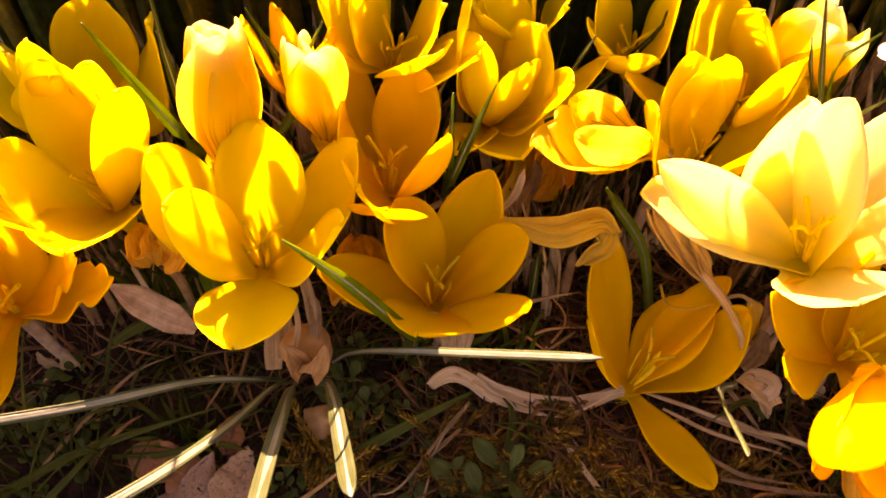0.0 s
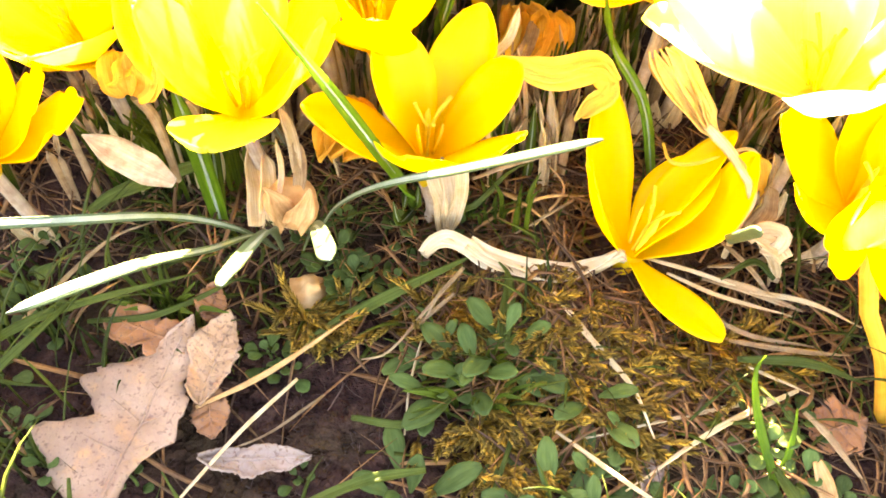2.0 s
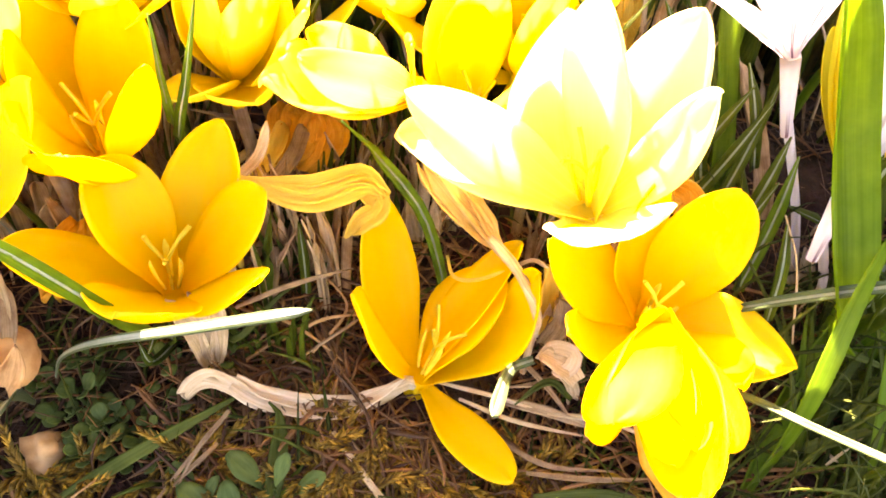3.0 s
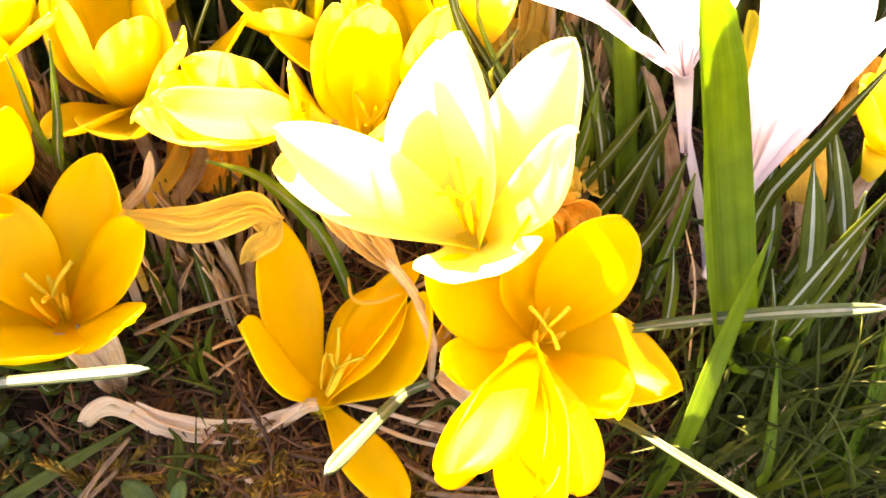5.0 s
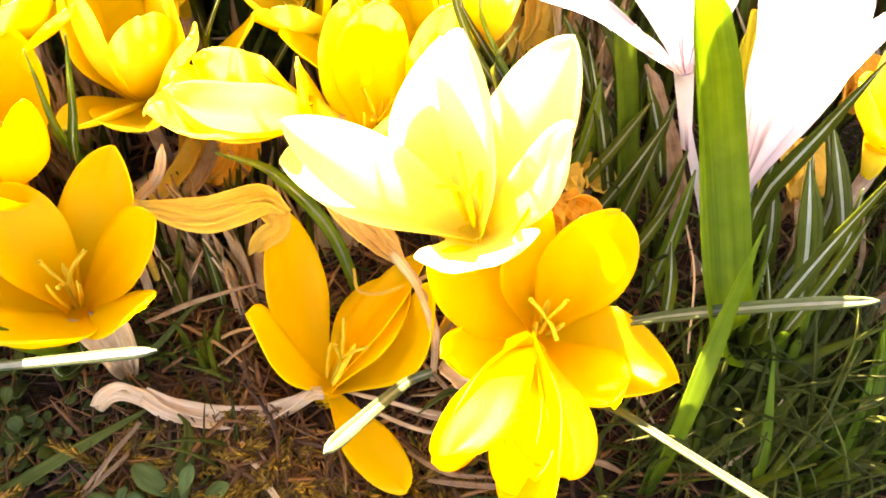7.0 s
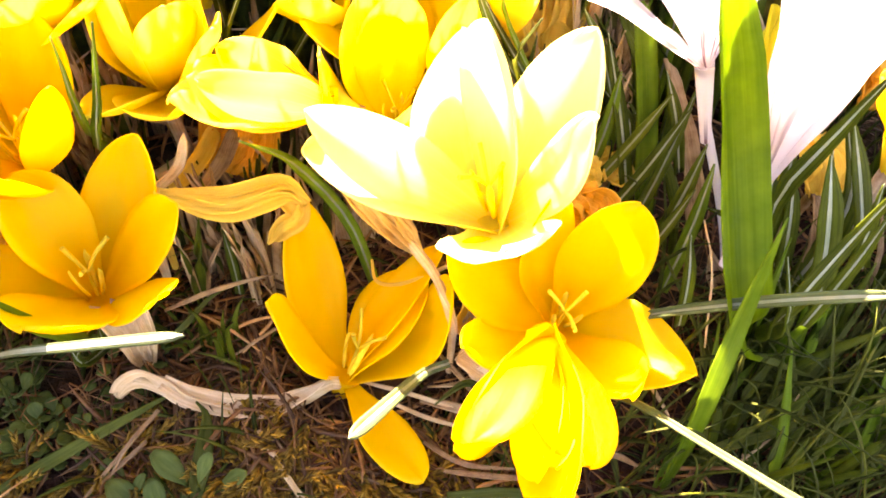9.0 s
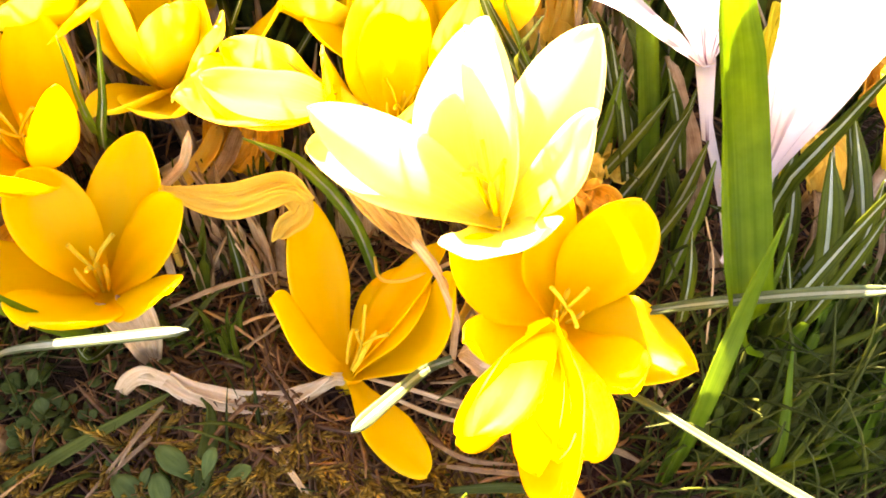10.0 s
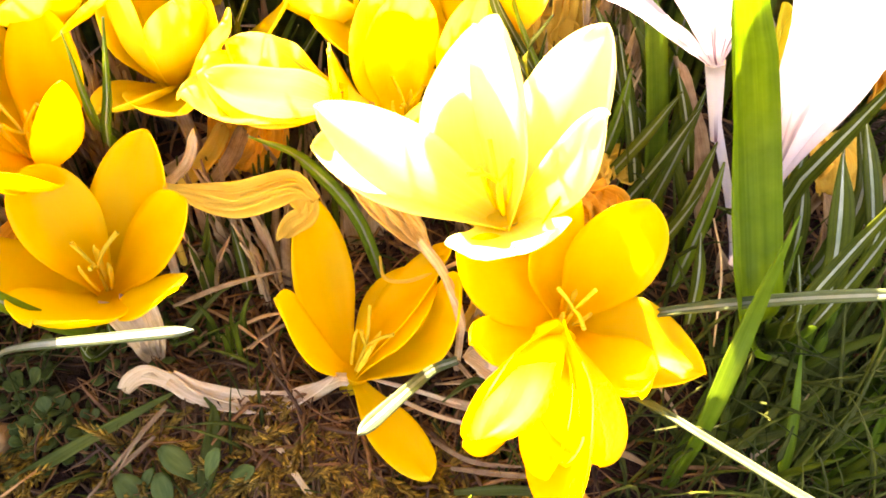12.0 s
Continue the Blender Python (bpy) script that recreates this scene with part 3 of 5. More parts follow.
crocus((-80.8, 177.2, 41.8), [
    (-87, 64, 36.3, 18.7, 0, 0, 0.10, 0, 0.16, 0.35, 0.60),
    (25, 68, 33.4, 16.8, 0, 0, 0.06, 27, 0.18, 0.35, 0.64),
    (-9, 52, 38.4, 18.7, 0, 0, 0.09, 11, 0.31, -0.16, 0.54),
    (-137, 62, 36.3, 18.7, 0, 0, 0.10, 0, 0.16, 0.35, 0.60),
    (-65, 54, 36.3, 18.7, 0, 0, 0.10, 0, 0.16, 0.35, 0.60)], "tall golden crocus in the back row", YELLOW, seed=14)
crocus((-10.9, 182, 56), [
    (-53, 56, 30, 15, 0.15),
    (-110, 68, 30, 15, 0.15),
    (-133, 57, 30, 15, 0.15),
    (-48, 35, 30, 15, 0.15),
    (-68, 42, 30, 15, 0.15)], "tall golden crocus with a spreading petal", YELLOW, seed=15)
crocus((15.9, 198.3, 53.2), [
    (-66, 44, 28, 14, 0.15),
    (-88, 61, 28, 14, 0.15),
    (-121, 54, 28, 14, 0.15),
    (-111, 41, 28, 14, 0.15)], "bright yellow crocus among upright leaves", YELLOW, seed=16)
crocus((-32.1, 176.3, 53.3), [
    (-102, 65, 28, 14, 0.15),
    (-70, 72, 28, 14, 0.15),
    (-50, 56, 28, 14, 0.15)], "golden crocus half hidden among leaves", GOLD, seed=17)
crocus((-41.9, 150.7, 59.2), [
    (-51, 75, 36, 13.7, 0.15),
    (-34, 75, 36, 13.7, 0.15),
    (-31, 72, 36, 13.7, 0.15),
    (-44, 72, 36, 13.7, 0.15),
    (-41, 75, 36, 13.7, 0.15)], "closed pale yellow crocus bud standing upright", PALE, seed=18, cup=0.75, bulge=0.2, style=False, ruffle=0.02)
crocus((-23.6, 160.2, 56), [
    (-99, 74, 30, 12, 0.15),
    (-85, 77, 30, 12, 0.15),
    (-76, 71, 30, 12, 0.15)], "pale yellow crocus bud with translucent rim", PALE, seed=19, cup=0.75, bulge=0.2, style=False, ruffle=0.02)
crocus((40.8, 160.8, 52.5), [
    (-176, 38, 20.4, 10.1, 0, 0, 0.18, 22, 0.35, 0.58, 0.58),
    (-137, 37, 30.2, 9.6, 0, 0, 0.5, 12, 0.21, 0.47, 0.52),
    (-157, 20, 27.3, 13.5, 0, 0, 0.09, -7, 0.11, 0.38, 0.60),
    (-162, 29, 24.2, 13.0, 0, 0, 0.08, -4, 0.26, 0.12, 0.61)], "nodding pale yellow crocus with dark streaks at its base", STREAKED, ruffle=0.16, claw=0.4, seed=20, cup=0.7, style=False)
crocus((75, 184, 50), [
    (-95, 63, 34, 15.3, 0.15),
    (-104, 58, 34, 15.3, 0.15),
    (-88, 53, 34, 15.3, 0.15)], "closed pale orange striped crocus", PALE, seed=21, cup=0.9, bulge=0.26, style=False)
crocus((110.3, 159.1, 59.9), [
    (177, 28, 35, 13, 0.1),
    (-169, 53, 42.8, 16, 0.1),
    (-155, 70, 43.4, 17, 0.1),
    (53, 48, 24, 12, 0.1),
    (80, 38, 29.2, 16, 0.1)], "large white crocus with purple veined throat", WHITE, cup=0.5, bulge=-0.05, style=False, tube_mat=WHITE, foot=(130.8, 148.9), claw=0.12, funnel=0.012, sheath=0.3, group="white crocuses", seed=22)
crocus((116.6, 137.1, 49.6), [
    (88, 59, 37.4, 11, 0),
    (97, 80, 47.5, 16, 0),
    (-2, 72, 40.9, 14, 0.1),
    (53, 44, 44.2, 15, 0.1)], "white crocus with purple streaks on its slender tube", WHITE, cup=0.5, bulge=-0.05, style=False, tube_mat=WHITE, foot=(133.0, 142.9), claw=0.12, funnel=0.012, sheath=0.3, group="white crocuses", seed=23)
crocus((142, 163, 22.6), [(110, 58, 38.7, 8, 0), (120, 66, 37.5, 8, 0), (97, 45, 33.9, 8, 0)], "closed yellow crocus bud between white flowers", YELLOW, cup=0.8, style=False, seed=40)
crocus((147, 145.5, 51.9), [(163, 49, 14.9, 13, 0), (-177, 70, 20.9, 14, 0), (-32, 70, 11.5, 14, 0)], "yellow crocus opening beside a white one", YELLOW, cup=0.6, style=False, seed=41)

# ---- leaves that stand or hang by themselves ----
leaves = tuft((-4.9, 144.6), "dark green crocus leaves with white midribs leaning over the soil")
blade(leaves, [(-4.9, 144.6, 4.6), (-6.7, 130, 29.3), (-15.6, 122, 57.3), (-22.4, 114.1, 79.2)], 2.6, BRIGHT, seed=1)
blade(leaves, [(-4.9, 144.6, 4.6), (-5.8, 139.4, 15.9), (-6.4, 131.5, 18.9)], 2.2, seed=2)
blade(leaves, [(-4.9, 144.6, 4.6), (-3.8, 138, 13.7), (-3.4, 137.6, 19.7)], 2.2, seed=3)
blade(leaves, [(-4.9, 144.6, 4.6), (-7.6, 134.9, 11.3), (-8.6, 134.5, 18.3)], 2.0, seed=4)
leaves = tuft((-30.6, 132.8), "drooping crocus leaves, silver stripe widened to stand for sunlit white")
# stripes spread past the midrib to paint the sun's white on these leaves
blade(leaves, [(-25, 134.6, 9.3), (-18.9, 128.4, 24), (-9.4, 121.1, 37.3), (5.3, 113.6, 49.1), (23.5, 103.6, 64.7)], 1.5, SILVERY, tip=0.90, rib_width=0.6, base=0.3, grow=0.6, count=44, seed=6)
blade(leaves, [(-35.1, 130.5, 8.7), (-37.3, 122.3, 24), (-45.8, 115.7, 35.3), (-60, 105, 46.5), (-78, 97, 54)], 1.7, SILVERY, tip=0.90, rib_width=0.55, base=0.3, grow=0.6, count=44, seed=7)
blade(leaves, [(-33.7, 129.8, 8.6), (-34, 120.6, 24), (-37, 106, 38), (-41.2, 91.7, 52.3), (-52.5, 80, 58)], 1.8, SILVERY, tip=0.90, rib_width=0.55, base=0.3, grow=0.6, count=44, seed=8)
blade(leaves, [(-32.4, 129.8, 8.6), (-29.1, 117, 30), (-27, 101, 46), (-25.1, 84.4, 60), (-24, 79, 65)], 2.8, SILVERY, tip=0.90, rib_width=0.8, base=0.3, grow=0.6, count=44, seed=9)
blade(leaves, [(-27.9, 129.9, 8.6), (-21.5, 117, 31), (-16.5, 100, 48.5), (-11.8, 82.8, 64.9)], 2.8, SILVERY, tip=0.90, rib_width=0.8, base=0.3, grow=0.6, count=44, seed=10)
leaves = tuft((50, 150), "single green crocus leaf rising beside a withered flower")
blade(leaves, [(50, 150, 6), (44.2, 152.5, 28.3), (35.2, 153.7, 42.9), (28.7, 138, 64)], 2.6, BRIGHT, seed=12)
leaves = tuft((0.2, 184.2), "green crocus leaves standing before the back flowers")
blade(leaves, [(0.2, 184.2, 9.9), (1.3, 157.2, 43.6), (5.5, 153.8, 61.4), (9.2, 150.8, 76.3)], 2.2, BRIGHT, seed=14)
blade(leaves, [(0.2, 184.2, 9.9), (1.3, 156.3, 49.6), (1.9, 153.1, 72.4)], 2.0, BRIGHT, seed=15)
blade(leaves, [(0.2, 184.2, 9.9), (1.9, 159.8, 46), (3.5, 156.7, 57.1)], 2.0, seed=16)
leaves = tuft((-58, 187.8), "long dark green crocus leaves crossing between flowers")
blade(leaves, [(-58, 187.8, 10.3), (-47.9, 153.9, 57.6), (-52, 149, 77.8), (-53.4, 143.2, 94.2)], 2.6, BRIGHT, seed=18)
blade(leaves, [(-58, 187.8, 10.3), (-49.3, 160, 57), (-49.9, 159.6, 72.8), (-48.8, 159.2, 89.5)], 2.4, seed=19)
blade(leaves, [(-58, 187.8, 10.3), (-23.3, 165.5, 46.9), (-28.4, 159.4, 71.7), (-31.6, 153.1, 89.9)], 2.4, seed=20)
blade(leaves, [(-58, 187.8, 10.3), (-31.6, 164.1, 54.7), (-25.8, 160.4, 72.2), (-20.2, 156.2, 85.2)], 2.6, BRIGHT, seed=21)
leaves = tuft((22.8, 201), "thin dark leaves beside the back row")
blade(leaves, [(22.8, 201, 12.1), (24, 173.1, 55.3), (29.7, 171.4, 70.9)], 2.0, seed=23)
blade(leaves, [(22.8, 201, 12.1), (20.6, 190.5, 60.3), (23.2, 185.8, 71.9)], 2.0, seed=24)
blade(leaves, [(22.8, 201, 12.1), (43.5, 184.3, 59), (44.9, 179.7, 70.8)], 2, seed=25)
leaves = tuft((100.7, 187.8), "dark leaves behind the bright flower")
blade(leaves, [(100.7, 187.8, 10.4), (70.6, 156.9, 65.8), (63.4, 158.8, 89.8)], 2.4, seed=27)
blade(leaves, [(100.7, 187.8, 10.4), (71, 164.4, 66.3), (68.4, 165.7, 75)], 2.6, seed=28)
blade(leaves, [(100.7, 187.8, 10.4), (71.9, 159.8, 70.1), (73.7, 155, 83.7)], 2.4, BRIGHT, seed=29)
blade(leaves, [(100.7, 187.8, 10.4), (73.5, 152.3, 62.9), (73.7, 144.3, 79.5)], 2.4, seed=30)
leaves = tuft((128.9, 133.4), "broad bright green leaves of the white crocus")
blade(leaves, [(128.9, 133.4, 3.1), (108.6, 115.5, 38.5), (103.7, 129.8, 64.2), (96.8, 134.9, 85.1), (93.5, 136.3, 94.2)], 8.4, BACKLIT, rib=False, tip=0.8, fold=0.6, seed=32)
blade(leaves, [(106, 151.7, 22.5), (104.5, 160.7, 41.5), (101.1, 166.2, 59.2), (99.8, 169, 65.8)], 4.6, BRIGHT, rib=False, tip=0.85, seed=33)
blade(leaves, [(102.2, 104.1, -0.8), (99.2, 103, 31), (102.9, 110.3, 49), (104.6, 114.5, 66.8)], 3.3, BRIGHT, rib=False, seed=34)
blade(leaves, [(128.9, 133.4, 3.1), (120, 135.4, 43), (123.7, 135.5, 61.8), (125.2, 131.8, 81.2)], 3.6, seed=35)
blade(leaves, [(128.9, 133.4, 3.1), (114, 114.8, 38.7), (120, 117.1, 58.6), (122.5, 116.5, 76.6)], 3.0, seed=36)
blade(leaves, [(96.6, 123, 31.9), (101, 118.3, 39.9), (109.2, 110.1, 52.8), (116.4, 101.9, 64.5)], 1.8, SILVERY, tip=0.8, fold=0.6, count=36, rib_width=0.3, seed=37)
blade(leaves, [(86.8, 108.7, 29.8), (89.2, 103.2, 35.1), (92.8, 95.3, 40.2), (97.2, 83.1, 49.5), (99.8, 75.4, 55.9)], 1.2, SILVERY, rib=False, tip=0.88, fold=0.6, count=36, seed=38)
blade(leaves, [(61.1, 123.8, 19.3), (55.3, 119, 24.1), (42.4, 89.9, 61.6)], 1.9, SILVERY, tip=0.86, count=36, rib_width=0.3, seed=39)
blade(leaves, [(128.9, 133.4, 3.1), (117.8, 131.4, 38.5), (122.2, 144.8, 53.3)], 3.2, seed=40)
blade(leaves, [(128.9, 133.4, 3.1), (131.5, 129.3, 32.6), (134.6, 145.8, 48.5)], 4.0, seed=41)
blade(leaves, [(128.9, 133.4, 3.1), (138.4, 138.4, 37.4), (136.6, 148.4, 52.9)], 5.0, seed=42)
blade(leaves, [(128.9, 133.4, 3.1), (115.5, 114.2, 39.3), (112.8, 119.1, 51.6)], 2.4, seed=43)
blade(leaves, [(99.9, 160.4, 24.3), (103.3, 165, 37.7), (96.7, 168.3, 45.8)], 3, seed=44)
blade(leaves, [(96, 155.9, 18.8), (100.3, 169, 40.4), (97.7, 166.7, 52.6)], 3.2, BRIGHT, seed=45)
leaves = tuft((109.5, 145.6), "crossing dark green crocus leaves with white midribs")
blade(leaves, [(103.3, 153.7, 23), (99.8, 162.5, 41.6), (95.2, 170.2, 58.5)], 3, seed=47)
blade(leaves, [(100.5, 172.9, 41), (96, 172.8, 51.9), (91, 173.7, 61.2)], 3, seed=48)
blade(leaves, [(94.5, 159.7, 24.3), (101.5, 159.3, 39.1), (106.6, 159.3, 51.8)], 2.4, seed=49)
blade(leaves, [(97.7, 154.4, 20.9), (104.8, 155.3, 36.9), (109.9, 156.4, 50.7)], 2.6, seed=50)
blade(leaves, [(106.1, 146.3, 18.4), (110, 148.4, 33.4), (112.4, 150.8, 46.4)], 3, seed=51)
blade(leaves, [(108.8, 139.7, 14.9), (111.8, 143.7, 30.5), (113.5, 147.7, 44.1)], 3, BRIGHT, seed=52)
blade(leaves, [(100.7, 148.8, 17.7), (107.1, 154.3, 37.2), (111.1, 158.9, 54.6)], 2.4, seed=53)
blade(leaves, [(100.8, 144, 14.1), (106.3, 144.4, 28), (110.2, 145.4, 39.8)], 2.4, seed=54)
blade(leaves, [(126.3, 140.3, 25.7), (126.4, 142.6, 39.6), (125.8, 145.3, 51.4)], 4, seed=55)
blade(leaves, [(129, 133.7, 22.8), (127.5, 137.8, 36.4), (125.4, 142.2, 48)], 3.6, seed=56)
blade(leaves, [(125.7, 119.8, 34.9), (123.7, 125.6, 49.2), (121.2, 131.2, 61.6)], 5, seed=57)
blade(leaves, [(138.4, 128.8, 26.4), (138.1, 131.1, 39.9), (137.3, 133.9, 51.2)], 3, seed=58)
blade(leaves, [(123.5, 118.1, 32.3), (126.3, 119.5, 46.7), (128, 121, 58.8)], 2.6, seed=59)
blade(leaves, [(93.9, 127.7, 21.9), (95, 130.1, 34.3), (95.1, 132.9, 44.7)], 2.4, seed=60)
blade(leaves, [(104.6, 124.7, 24.9), (103.6, 126.8, 36.3), (102, 129.5, 45.8)], 2.6, seed=61)
blade(leaves, [(95.8, 162.9, 27.9), (97.4, 163.6, 41.5), (97.8, 164.9, 53.1)], 2.6, BRIGHT, seed=62)
blade(leaves, [(106.9, 159.7, 30.3), (105.4, 163.3, 45.8), (103, 167, 59.2)], 3, seed=63)
blade(leaves, [(113.2, 157.6, 32), (109.6, 159.7, 44.3), (105.5, 162.3, 54.8)], 3, seed=64)
blade(leaves, [(141.9, 130.7, 30.7), (137.8, 137.7, 45.1), (133.4, 144.5, 57.7)], 4, seed=65)
blade(leaves, [(131.3, 147.8, 35.7), (127.4, 150.1, 47.6), (123.2, 153, 57.5)], 3.4, seed=66)
# added leaves, set in the way of a sun streak on the oak leaf
leaves = tuft((-48.8, 142), "slender green leaves added behind a dead oak leaf to block sun")
blade(leaves, [(-48.8, 142, 2), (-48.5, 142, 24), (-49, 141, 46)], 4.4, BRIGHT, seed=68)
blade(leaves, [(-48.8, 142, 2), (-46.8, 144, 20), (-45.8, 146, 36)], 3.0, seed=69)
# added leaf, meant to keep a sun fleck off the moss
leaves = tuft((20.6, 150), "slender dark leaf added between two open flowers against a sun fleck")
blade(leaves, [(20.6, 150, 3), (20.9, 150, 18), (20.6, 149, 32)], 2.0, seed=71)

# ---- withered flowers, sheaths and the bare corm ----
def solo(name, bm, material, label, category, group=""):
    """A thing that is one mesh, with its origin at its foot."""
    low = min((v.co for v in bm.verts), key=lambda c: c.z).copy()
    bmesh.ops.translate(bm, verts=bm.verts[:], vec=-low)
    me = bpy.data.meshes.new(name)
    bm.to_mesh(me)
    bm.free()
    for poly in me.polygons:
        poly.use_smooth = True
    me.materials.append(material)
    ob = new(name, me)
    ob.location = low
    return tagged(ob, label, category, group)


def crumpled(parent, line, width, mat, seed, name="withered_petal", up=(0, -0.6, 0.8), wave=0.35, twist=0.8, fold=0.7, tip=0.7, base=0.4, count=16):
    bm = bmesh.new()
    ribbon(bm, [mm(*p) for p in line], width * 0.001, count, up, fold, 0.0003, tip, base, twist, wave, seed)
    return part(name, bm, mat, parent)


def withered(lines, width, mat, label, stem=None, seed=0, group="withered flowers", stem_mat=TAN):
    """A withered crocus: several shrivelled petals lying along one another, on a dry stalk."""
    a = mm(*lines[0][0])
    foot = mm(*stem[0]) if stem else a
    plant = thing("withered_crocus", foot, label, "withered flower", group)
    for n, line in enumerate(lines):
        FLOWER_ROOM.extend((mm(*p), 0.006) for p in line)
        crumpled(plant, line, width * (1 - 0.1 * (n % 3)), mat, seed + n * 1.7, twist=0.5 * (-1) ** n)
    if stem:
        bm = bmesh.new()
        tube(bm, [mm(*p) for p in stem], 0.0007, 0.0011, 14)
        part("stalk", bm, stem_mat, plant, "dry papery stalk")
    return plant


# limp flower lying between two open ones, its end hanging over
p0, p1, p2, p3 = (12.5, 146, 45.5), (22.6, 148, 41.6), (32.6, 152, 40), (28.8, 147, 29.4)
corner = (36.6, 151, 36.6)


def beside(p, dx, dy, dz):
    return (p[0] + dx, p[1] + dy, p[2] + dz)


withered([[p0, beside(p1, 0, -1.5 + 1.2 * k, 1.1 * k), beside(p2, 0, -1 + 1.0 * k, 1.2 * k), beside(corner, 0.8 * k, -1, 0.8 * k)] for k in (-1.0, -0.5, 0, 0.5, 1.0)]
         + [[beside(p2, -2, 0, -2), beside(corner, -2.4, -2, -1.5), beside(p3, 3, 1, 4.5), p3], [corner, beside(corner, -1.5, -3, -3), beside(p3, 4, 0, 3.5), beside(p3, 1.5, 0, 0.5)]],
         3.2, WILT, "limp orange withered crocus lying across its neighbours", [(8, 155, 14), (9, 152, 32), p0], 3, stem_mat=WILT)
# shrivelled bud on a bent dry stalk
q0, q1, q2, q3 = (46, 150, 40), (55.7, 145, 29.3), (60.0, 137.5, 27.8), (61.8, 128.6, 26.6)
withered([[beside(q1, 1.6 + 0.2 * k, -2.4, -0.4 + 0.1 * k), beside(q1, 0.5 * k, 0, 0.3 * k), beside(q1, -5.0 + 1.2 * k, 1.6, 6.6 + 0.7 * k), beside(q0, 0.2 + 1.6 * k, 0.4, 1.2 + 0.9 * k), beside(q0, -1.8 + 1.3 * k, 1.2, 3.8 + 0.4 * k)] for k in (-1.6, -0.8, 0, 0.8, 1.6)],
         3.0, BUFF, "shrivelled golden crocus bud bent on a dry stalk", [(63, 131, 4), (62.8, 130.6, 16), q3, q2, q1], 11, stem_mat=CREAM)
# wilted orange petals hanging in the back of the clump
for n, (top, low) in enumerate((((19.6, 180.9, 34.5), (17.9, 170.9, 26.2)), ((26.0, 178.7, 33.8), (21.7, 169.7, 25.8)), ((19.3, 192, 26.3), (20.5, 186, 11.4)), ((24.1, 193.2, 24.3), (16.5, 186.5, 9.3)), ((-53.8, 138.8, 53.5), (-53.5, 135, 46.3)),
                                ((98.2, 215.3, 39.8), (95.8, 210.7, 23.4)), ((93.2, 210.6, 38.3), (96, 208.5, 27.5)), ((94.9, 162.9, 31.6), (98, 159.1, 29.3)), ((87.1, 148.7, 36.6), (90.4, 146.4, 33.2)),
                                ((137.2, 155.5, 43.6), (137.8, 147.8, 33.8)), ((157.1, 175.1, 49.7), (158.6, 170.5, 36.5)), ((89.4, 201.6, 39.8), (93.7, 198.9, 29.2)), ((-21.1, 139.7, 25.1), (-18.4, 156.7, 27.2)), ((96.5, 205.6, 49.2), (93.1, 199, 30.8)), ((93.6, 208.7, 48.8), (96.9, 202.2, 33.2)), ((86.9, 207.2, 47.1), (86.9, 200.8, 30.5)))):
    mid = tuple((a + b) / 2 + d for a, b, d in zip(top, low, (1.5, -1, 0)))
    withered([[low, mid, top], [(low[0] + 1, low[1], low[2]), (mid[0] + 3, mid[1], mid[2]), (top[0] + 2.5, top[1], top[2])], [(low[0] - 1, low[1] - 1, low[2] + 1), (mid[0] - 3, mid[1] - 1, mid[2]), (top[0] - 2.5, top[1], top[2])]], 7.5, RUST if n < 2 else (RUST, WILT)[n % 2],
             "wilted orange crocus petals drooping between the leaves", [(low[0], low[1] + 4, max(2, low[2] - 26)), (low[0] + 1, low[1] + 2, low[2] - 8), low], 20 + n * 3)

plant = thing("dry_sheath", mm(6, 154, 6), "bent cream dry flower tube beside a limp flower", "dry sheath", "dry sheaths")
crumpled(plant, [(6, 154, 8), (7.5, 152, 34), (10, 152, 40), (14.5, 154, 44), (16.5, 156, 50)], 1.8, CREAM, 190, "strip", wave=0.15, twist=0.5, fold=0.6, tip=0.9, base=0.9, count=28)

# small curled scraps beside the fallen flower
for n, (line, w, m, lab) in enumerate((([(63.8, 126.5, 15), (65.6, 126.3, 19.1), (68.5, 123.4, 20.8), (67.5, 121.8, 18.2), (65.1, 123.1, 15.8)], 2.6, PAPER, "pale curled papery petal scrap"),
                                      ([(48.3, 146.3, 23.4), (48.9, 141.1, 23.2), (52.7, 138.8, 24.7), (57.7, 138.6, 27)], 0.6, WILT, "thin curled dry petal thread"),
                                      ([(59.6, 141.2, 24.4), (63.6, 141, 26.8), (66.3, 139.3, 26.3)], 0.7, PAPER, "thin curled dry petal thread"))):
    scrap = thing("dry_scrap", mm(*line[0]), lab, "dry petal", "dry scraps")
    crumpled(scrap, line, w, m, 200 + n, "strip", wave=0.1, twist=0.3, fold=0.3, tip=0.8, base=0.8)

# pale dry petal lying flat at the edge of the clump
r0, r1 = (-69.4, 139.8, 32.5), (-51.5, 132.8, 25.8)
plant = thing("dry_petal", mm(*r1), "flat pale brown dry petal lying on leaves", "dry petal")
crumpled(plant, [r1, tuple((a + b) / 2 for a, b in zip(r0, r1)), r0], 6.4, TUBE, 51, "blade", wave=0.06, twist=0.1, fold=0.25, tip=0.6, base=0.3)

# bare corm with its torn skin and dry sheaths
c0 = Vector((-28.3, 130.2, 22.7)) * 0.001
corm = thing("crocus_corm", Vector((c0.x, c0.y, ground_z(c0.x, c0.y))), "round brown corm with torn papery skin on the soil", "corm")
bm = bmesh.new()
bmesh.ops.create_uvsphere(bm, u_segments=20, v_segments=14, radius=0.0056)
